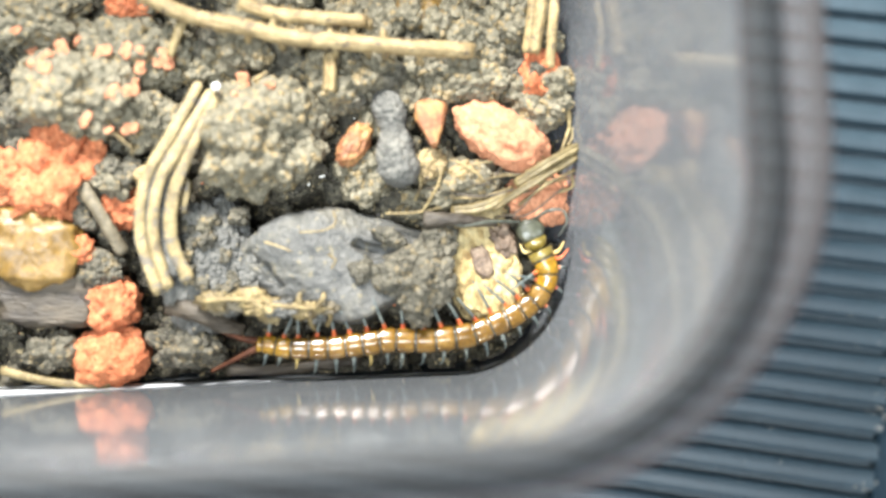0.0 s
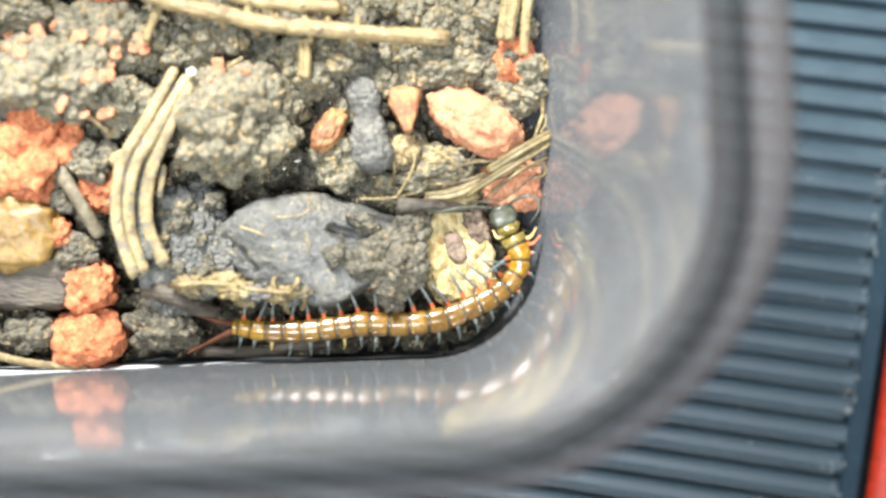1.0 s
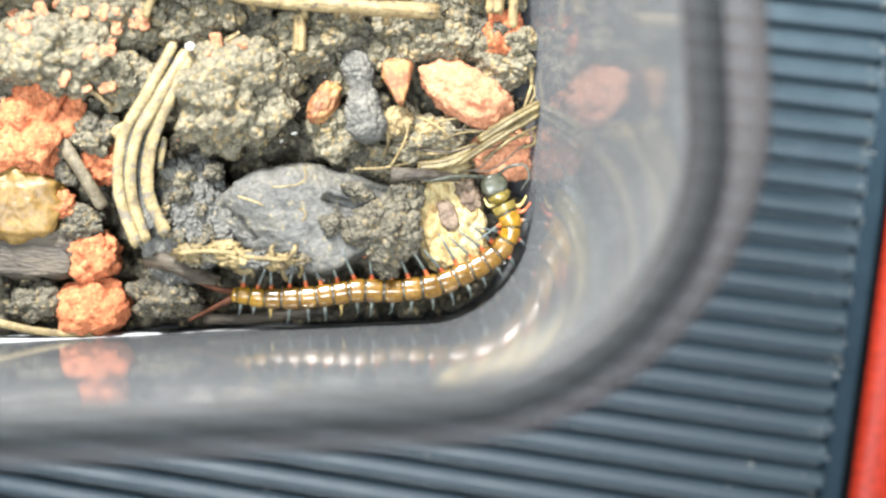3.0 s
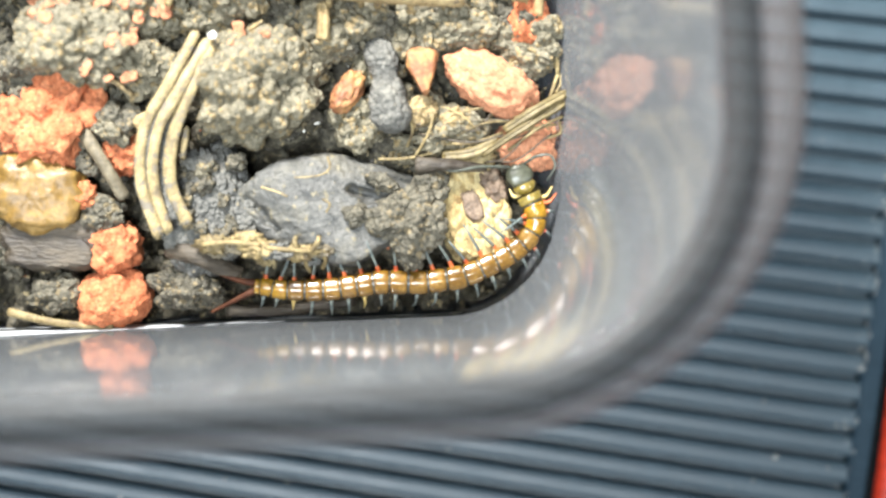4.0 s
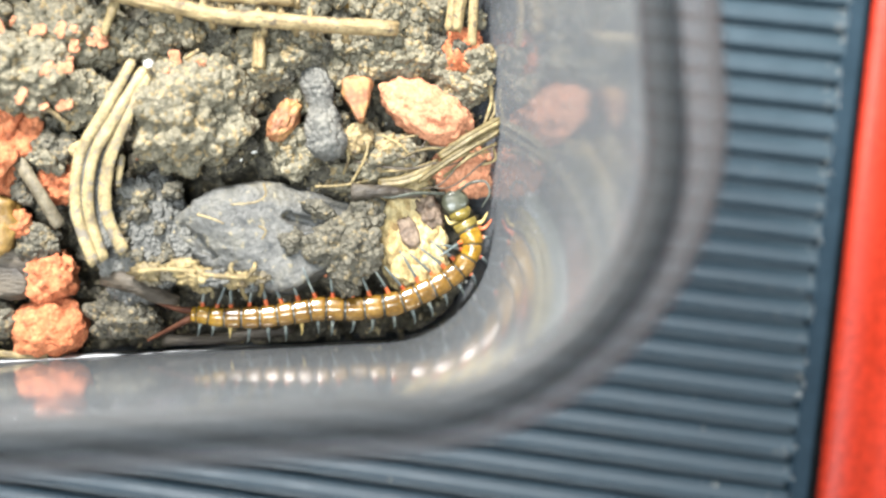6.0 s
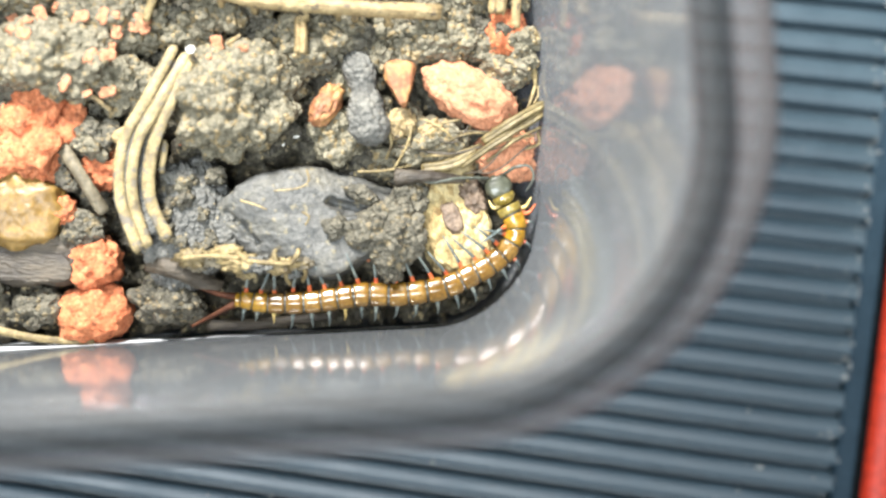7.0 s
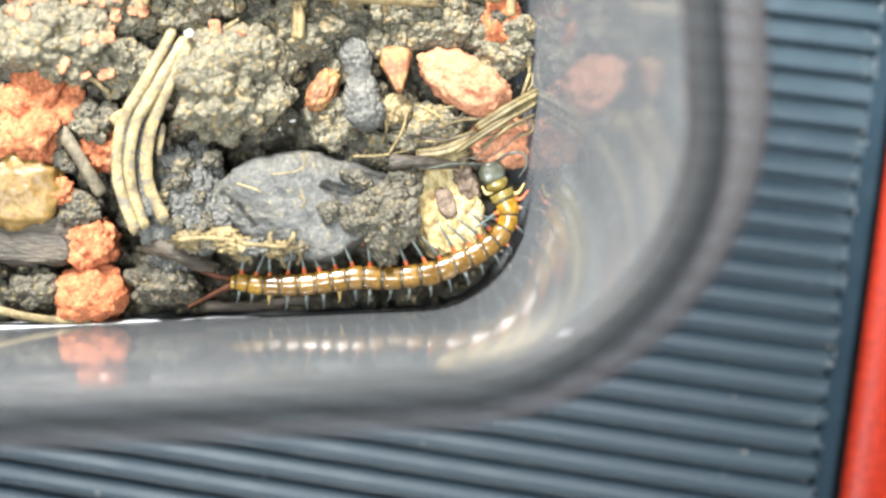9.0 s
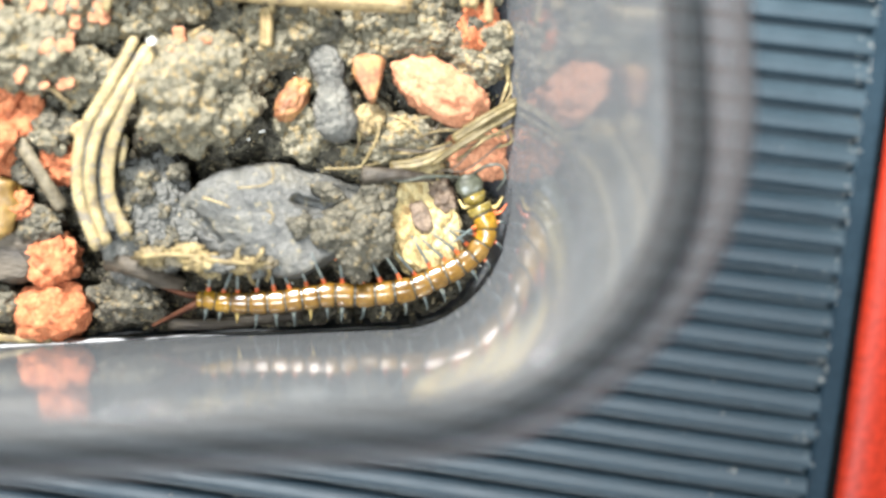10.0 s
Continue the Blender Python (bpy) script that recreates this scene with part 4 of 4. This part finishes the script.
for points in ([(-0.0337, 0.0028, 0.0290), (-0.0297, 0.0031, 0.0294), (-0.0260, 0.0027, 0.0292)], [(-0.0253, 0.0024, 0.0292), (-0.0209, 0.0020, 0.0290), (-0.0172, 0.0020, 0.0280)], [(-0.0195, 0.0020, 0.0288), (-0.0186, 0.0032, 0.0292), (-0.0185, 0.0039, 0.0288)], [(-0.0213, 0.0021, 0.0288), (-0.0217, 0.0032, 0.0290), (-0.0215, 0.0039, 0.0288)], [(-0.0180, 0.0019, 0.0280), (-0.0177, 0.0007, 0.0270), (-0.0182, -0.0002, 0.0255)], [(-0.0206, 0.0016, 0.0280), (-0.0202, 0.0001, 0.0268), (-0.0197, -0.0007, 0.0255)]):
    part("fibre", tube(bmesh.new(), spline(points, 8), 0.00032, 7, 0.8, 3, 0.3), "dull_straw", crust)

# ---- loose crumbs ----
rnd = random.Random(77)
nodules = [clod((-0.085 + 0.009 * i, 0.055, 0.0250), rr, rr * 0.85, rr * 0.8, 0, "rounded crumb of damp soil lying loose", 210 + i, mat="dark_clod" if i == 1 else "clod") for i, rr in enumerate((0.0013, 0.0016, 0.0019, 0.0022, 0.0025, 0.0028))]
taken = []
for tries in range(1500):
    x, y = rnd.uniform(-0.032, 0.0115), rnd.uniform(0.0275, 0.0435)
    if (abs(x + 0.0108) < 0.0032 and y < 0.0312) or any((x - a) ** 2 + (y - b) ** 2 < 0.0026**2 for a, b in taken) or (x + 0.0268) ** 2 + (y - 0.0240) ** 2 < 0.0095**2 or (x - 0.0044) ** 2 + (y - 0.0245) ** 2 < 0.0078**2 or (x + 0.0049) ** 2 + (y - 0.0255) ** 2 < 0.0045**2:
        continue
    taken.append((x, y))
    copy_thing(rnd.choice(nodules), pose(x, y, rnd.uniform(0.0277, 0.0300), rnd.uniform(-25, 25), rnd.uniform(-25, 25), rnd.uniform(0, 360)))

rnd = random.Random(31)
shapes = [clod((0.0129, 0.0401, 0.0200), rr, rr * 0.8, rr * 0.75, 0, "small loose crumb of soil", 90 + i, mat="clod" if i % 2 else "dark_clod") for i, rr in enumerate((0.0011, 0.0014, 0.0017, 0.0020, 0.0024, 0.0028))]
for i, ob in enumerate(shapes):
    ob.matrix_world = pose(-0.02 - 0.012 * i, 0.046, 0.0225, 0, 0, 40 * i)
# places kept clear of loose crumbs: rock, wood chip, pebbles, centipede
BARE = ((-0.0170, 0.0077, 0.0150, 0.0085), (0.0022, 0.0076, 0.0065, 0.0080), (-0.0560, 0.0100, 0.0080, 0.0070), (-0.0468, 0.0, 0.0065, 0.0085), (0.0044, 0.0245, 0.0070, 0.0045), (-0.0085, -0.0020, 0.0260, 0.0040), (-0.0390, 0.0150, 0.0045, 0.0120))
made = 0
while made < 190:
    u, v = rnd.uniform(-0.066, 0.0115), rnd.uniform(0.001, 0.044)
    du, dv = u + 0.0011, 0.0082 - v
    if du > 0 and dv > 0 and du * du + dv * dv > 0.0115**2:
        continue
    if any((u - q.x) ** 2 + (v - q.y) ** 2 < 0.0030**2 for q in PITS):
        continue
    w = Matrix.Rotation(TURN, 3, "Z") @ Vector((u, v, 0))
    if any(((w.x - x) / a) ** 2 + ((w.y - y) / b) ** 2 < 1 for x, y, a, b in BARE):
        continue
    z = SZ[int((v - SV[0]) / 0.00034), int((u - SU[0]) / 0.00034)]
    ob = copy_thing(rnd.choice(shapes), Matrix.Rotation(TURN, 4, "Z") @ pose(u, v, z + rnd.uniform(0.0003, 0.0022), rnd.uniform(-30, 30), rnd.uniform(-30, 30), rnd.uniform(0, 360)))
    made += 1


def lint():
    """Pale dust specks lying on the mat's ribs and along its border."""
    rng = np.random.default_rng(3)
    spots = [(0.0495, -0.0203, 0.5), (0.0512, -0.0291, 0.75), (0.0503, -0.0290, 0.4), (0.0490, -0.0288, 0.3), (0.0476, -0.0327, 0.45), (-0.0501, -0.0347, 0.7), (-0.0247, -0.0324, 0.4), (-0.0001, -0.0274, 0.45), (0.0623, -0.0236, 0.3), (0.0481, -0.0153, 0.3)]
    for i in range(170):
        y = rng.uniform(-0.06, 0.06)
        spots.append((mat_edge(y) - abs(rng.normal(0, 0.0012)) + 0.0004, y, rng.uniform(0.12, 0.42)))
    for i in range(160):
        spots.append((rng.uniform(-0.08, 0.066), rng.uniform(-0.06, 0.06), rng.uniform(0.08, 0.25)))
    bm = bmesh.new()
    for x, y, size in spots:
        got = bmesh.ops.create_icosphere(bm, subdivisions=1, radius=0.00050 * size)
        k, a = rng.uniform(0.8, 1.8), rng.uniform(0, 3.1)
        for v in got["verts"]:
            p = Vector((v.co.x * k, v.co.y, v.co.z * 0.7)) * (1 + 0.3 * rng.normal())
            v.co = Vector((p.x * math.cos(a) - p.y * math.sin(a) + x, p.x * math.sin(a) + p.y * math.cos(a) + y, p.z + 0.0001))
    return bm


thing("lint", lint(), "lint", "pale dust and lint specks on the mat", "lint", kind="stuff")

# ---- the centipede ----
centipede = tagged(new("centipede"), "glossy orange-brown centipede with dark bands along the tub wall", "centipede")
SPINE = [
    (0.0094, 0.0096, 0.0266), (0.0104, 0.0074, 0.0262), (0.0104, 0.0056, 0.0258), (0.0093, 0.0037, 0.0256), (0.0079, 0.0024, 0.0255), (0.0062, 0.0012, 0.0255), (0.0041, 0.0002, 0.0255), (0.0020, -0.0008, 0.0255), (-0.0002, -0.0015, 0.0255), (-0.0029, -0.0019, 0.0255), (-0.0053, -0.0021, 0.0254),
    (-0.0081, -0.0021, 0.0254), (-0.0103, -0.0021, 0.0254), (-0.0125, -0.0024, 0.0253), (-0.0147, -0.0027, 0.0252), (-0.0169, -0.0030, 0.0250), (-0.0193, -0.0031, 0.0249), (-0.0218, -0.0031, 0.0247), (-0.0239, -0.0030, 0.0246), (-0.0258, -0.0027, 0.0244), (-0.0273, -0.0026, 0.0243),
]
WIDE = [0.00165, 0.00148, 0.00136, 0.00148, 0.00148, 0.0015, 0.00155, 0.00155, 0.0016, 0.0016, 0.0016, 0.0016, 0.0016, 0.00158, 0.00155, 0.0015, 0.0015, 0.0014, 0.0013, 0.0012, 0.0010]
line = spline(SPINE, 12)


def body_frame(s):
    """Place, way towards the tail, and the side to the left of it, at s segments from the head."""
    k = min(max(s, 0), len(SPINE) - 1) * 12
    i = min(int(k), len(line) - 2)
    at = line[i].lerp(line[i + 1], k - i)
    way = (line[min(i + 2, len(line) - 1)] - line[max(i - 1, 0)]).normalized()
    return at, way, Vector((0, 0, 1)).cross(way).normalized()


def plate(s0, s1, wide, high=0.72):
    """A tergite: a short arched tube, swollen in the middle and lipped at its rear edge."""
    bm = bmesh.new()
    rings = []
    for i in range(9):
        f = i / 8
        at, way, side = body_frame(s0 + f * (s1 - s0))
        r = wide * (1.0 + 0.025 * math.sin(3.1416 * f) + (0.02 if f > 0.9 else 0))
        if i in (0, 8):
            r *= 0.95
        ring = []
        for k in range(28):
            a = 6.28319 * k / 28
            c, n = math.cos(a), math.sin(a)
            dip = 1 - 0.05 * math.exp(-((abs(c) - 0.42) / 0.07) ** 2) * (n > 0)
            ring.append(bm.verts.new(at + side * r * c * dip + Vector((0, 0, 1)) * r * high * n * dip))
        rings.append(ring)
    for a, b in zip(rings, rings[1:]):
        for k in range(28):
            bm.faces.new((a[k], a[(k + 1) % 28], b[(k + 1) % 28], b[k]))
    bm.faces.new(rings[0]), bm.faces.new(rings[-1])
    return bm


part("underbody", tube(bmesh.new(), [p - Vector((0, 0, 0.00008)) for p in line], lambda t: np.interp(t * 20, range(21), WIDE) * 0.94, 16, 0.70), "band", centipede, "dark skin between the plates")
for i in range(21):
    part("tergite", plate(i - 0.445, i + 0.445, WIDE[i]), "olive_shell" if i == 0 else "yellow_shell" if i in (1, 2, 18, 19, 20) else "shell", centipede)
bm = blob(0.00185, 0.00165, 0.0009, 3, 0.05, 1.5, 0.0, 5, 0.12)
bmesh.ops.transform(bm, matrix=pose(*(0.0082, 0.0123, 0.0266), 0, 0, 25), verts=bm.verts)
head = part("head", bm, "head", centipede, "dark olive-green glossy head plate")
bm = blob(0.0016, 0.0012, 0.0010, 4, 0.04, 1.5, 0.0, 3)
bmesh.ops.transform(bm, matrix=pose(*(0.0089, 0.0109, 0.0262), 0, 0, 25), verts=bm.verts)
part("collar", bm, "olive_shell", centipede)
for points in ([(0.0068, 0.0134, 0.0268), (0.0028, 0.0132, 0.0284), (-0.0010, 0.0126, 0.0288), (-0.0036, 0.0133, 0.0290), (-0.0049, 0.0144, 0.0288)], [(0.0086, 0.0137, 0.0268), (0.0102, 0.0146, 0.0284), (0.0121, 0.0147, 0.0288), (0.0127, 0.0132, 0.0286), (0.0117, 0.0114, 0.0280)]):
    part("antenna", tube(bmesh.new(), spline(points, 14), lambda t: 0.00026 * (1 - 0.65 * t), 8), "antenna", centipede, "thin dark grey antenna")
for points in ([(0.0099, 0.0095, 0.0262), (0.0117, 0.0095, 0.0262), (0.0126, 0.0108, 0.0268)], [(0.0102, 0.0090, 0.0262), (0.0121, 0.0087, 0.0262), (0.0132, 0.0099, 0.0266)], [(0.0087, 0.0100, 0.0258), (0.0076, 0.0095, 0.0256), (0.0069, 0.0105, 0.0258)]):
    part("fang", tube(bmesh.new(), spline(points, 8), lambda t: 0.00042 * (1 - 0.75 * t), 8), "leg_yellow" if points[0][1] > 0.0094 else "leg_red", centipede)

legs = random.Random(5)
LEAN = {1: 0.1, 2: 0.2, 17: 0.5, 18: 1.0}
for i in range(1, 20):
    at, way, side = body_frame(i + 0.1)
    for hand in (1, -1):
        inner = hand < 0
        out = side * hand
        far = (0.0046 if inner else 0.0022) * legs.uniform(0.85, 1.15) * (0.8 if i > 16 or i < 4 else 1)
        lean = way * far * (0.28 if inner else 0.1) * legs.uniform(0.2, 1.4)
        if inner and i > 15:
            lean = -lean * LEAN.get(i, 0.6)
        root = at + out * WIDE[i] * 0.80 - Vector((0, 0, 0.0002))
        knee = root + out * far * (0.22 if inner else 0.3) + lean * 0.2 + Vector((0, 0, 0.0009 if inner else 0.0002))
        shin = root + out * far * 0.72 + lean * 0.8 + Vector((0, 0, 0.0024 if inner else -0.0008))
        toe = root + out * far * (1.02 if inner else 0.95) + lean * (1.1 if inner else 2.2) + Vector((0, 0, 0.0024 if inner else -0.0026))
        colour = "leg_yellow" if not inner and i in (13, 17) else "leg_grey"
        thigh = part("leg", tube(bmesh.new(), spline([root - out * 0.0004, root.lerp(knee, 0.5), knee], 5), lambda t: 0.00040 * (1 - 0.40 * t), 8), "leg_red" if inner or i < 4 else colour, centipede)
        part("shin", tube(bmesh.new(), spline([knee, shin, toe], 7), lambda t: 0.00023 * (1 - 0.6 * t), 7), colour, thigh)
for points in ([(-0.0269, -0.0022, 0.0243), (-0.0291, -0.0019, 0.0248), (-0.0319, -0.0010, 0.0250)], [(-0.0273, -0.0031, 0.0242), (-0.0288, -0.0039, 0.0244), (-0.0332, -0.0061, 0.0235)]):
    part("tail_leg", tube(bmesh.new(), spline(points, 10), lambda t: 0.00058 * (1 - 0.65 * t), 10), "tail_red", centipede, "long reddish trailing leg")

# ---- crumbs on the mud and the clods, a quartz grain ----
heaps = []
for ob in list(bpy.context.scene.collection.all_objects):
    if ob.name.split(".")[0] == "clod" and ob.data and -0.062 < ob.location.x < -0.02 and ob.location.y > 0.018:
        co = np.empty(len(ob.data.vertices) * 3)
        ob.data.vertices.foreach_get("co", co)
        mw = np.array(ob.matrix_world)
        heaps.append(co.reshape(-1, 3) @ mw[:3, :3].T + mw[:3, 3])
heaps = np.concatenate(heaps)
rnd = random.Random(77)
crumb = [None, None]
for i in range(28):
    cx, cy, wide = rnd.choice(((-0.0555, 0.0320, 0.0030), (-0.0500, 0.0345, 0.0025), (-0.0455, 0.0330, 0.0022), (-0.0470, 0.0262, 0.0020), (-0.0290, 0.0290, 0.0020), (-0.0395, 0.0345, 0.0020)))
    x, y = rnd.gauss(cx, wide), rnd.gauss(cy, wide * 0.7)
    near_by = heaps[(np.abs(heaps[:, 0] - x) < 0.0005) & (np.abs(heaps[:, 1] - y) < 0.0005)]
    if len(near_by) == 0:
        continue
    at, k = (x, y, float(near_by[:, 2].max()) - 0.00035), i % 2
    if crumb[k] is None:
        crumb[k] = thing("clay_crumb", crumbs(0.00125 - 0.0005 * k, 0.0009 - 0.0003 * k, 0.00045, 60 + k), "pale_clay", "small patch of orange clay crumbs stuck on a clod", "crumb", "clay crumbs on the clods", m=pose(*at, 0, 0, 20))
    else:
        copy_thing(crumb[k], pose(*at, rnd.uniform(-25, 25), rnd.uniform(-25, 25), rnd.uniform(0, 360)))
rnd = random.Random(41)
for i in range(16):
    x, y = rnd.uniform(-0.0372, -0.0292), rnd.uniform(0.0025, 0.0140)
    copy_thing(rnd.choice(shapes[:3]), pose(x, y, 0.0266 + rnd.uniform(-0.0006, 0.0003), rnd.uniform(-25, 25), rnd.uniform(-25, 25), rnd.uniform(0, 360)))
stone((-0.0321, 0.0297, 0.0319), 0.0006, 0.0005, 0.0005, 20, "quartz", "tiny white quartz grain at the fibre strip's tip", category="grain", name="quartz_grain", seed=91, rough=0.3, fine=0.05)

# ---- loose grains ----
def grains():
    """Thousands of loose crumbs and grit on the soil."""
    rng = np.random.default_rng(12)
    ball = bmesh.new()
    bmesh.ops.create_icosphere(ball, subdivisions=1, radius=1)
    bv = np.array([v.co for v in ball.verts])
    bf = np.array([[v.index for v in f.verts] for f in ball.faces])
    ball.free()
    verts, faces = [], []
    for i in range(5200):
        u, v = rng.uniform(-0.078, 0.0125), rng.uniform(-0.005, 0.055)
        a, b = int((u - SU[0]) / 0.00034), int((v - SV[0]) / 0.00034)
        du, dv = u - (0.0139 - 0.015), (-0.0068 + 0.015) - v
        if du > 0 and dv > 0 and du * du + dv * dv > 0.0135**2:
            continue
        r = 0.00013 + 0.00032 * rng.random() ** 2.2
        p = bv * (1 + 0.35 * rng.normal(size=(len(bv), 1)).clip(-1, 1)) * r * rng.uniform(0.6, 1.3, 3)
        verts.append(p + (u, v, SZ[b, a] + 0.3 * r))
        faces.append(bf + len(bv) * (len(verts) - 1))
    me = bpy.data.meshes.new("grit")
    me.from_pydata(np.concatenate(verts).tolist(), [], np.concatenate(faces).tolist())
    me.materials.append(M["grit"])
    return me


def grit_material():
    m = material("grit", [(0.05, 0.04, 0.03), (0.13, 0.11, 0.08)], 900, 2500, 0.6, 0.3)
    nt = m.node_tree
    geo, ramp = nt.nodes.new("ShaderNodeNewGeometry"), nt.nodes.new("ShaderNodeValToRGB")
    ramp.color_ramp.interpolation = "CONSTANT"
    e = ramp.color_ramp.elements
    # last colour: white grains, with extra ones painted in as specular glints
    for p, c in ((0.55, (0.10, 0.085, 0.055)), (0.80, (0.22, 0.18, 0.11)), (0.90, (0.40, 0.31, 0.17)), (0.945, (0.46, 0.16, 0.07)), (0.972, (0.70, 0.68, 0.62))):
        x = e.new(p)
        x.color = (*c, 1)
    e[0].color = (0.05, 0.042, 0.03, 1)
    nt.links.new(geo.outputs["Random Per Island"], ramp.inputs[0])
    nt.links.new(ramp.outputs[0], nt.nodes["Principled BSDF"].inputs["Base Color"])
    return m


M["grit"] = grit_material()
grit = tagged(new("grit", grains()), "loose soil grains and grit scattered over the soil", "grit", kind="stuff")
grit.matrix_world = pose(0, 0, 0, 0, 0, 2.4)
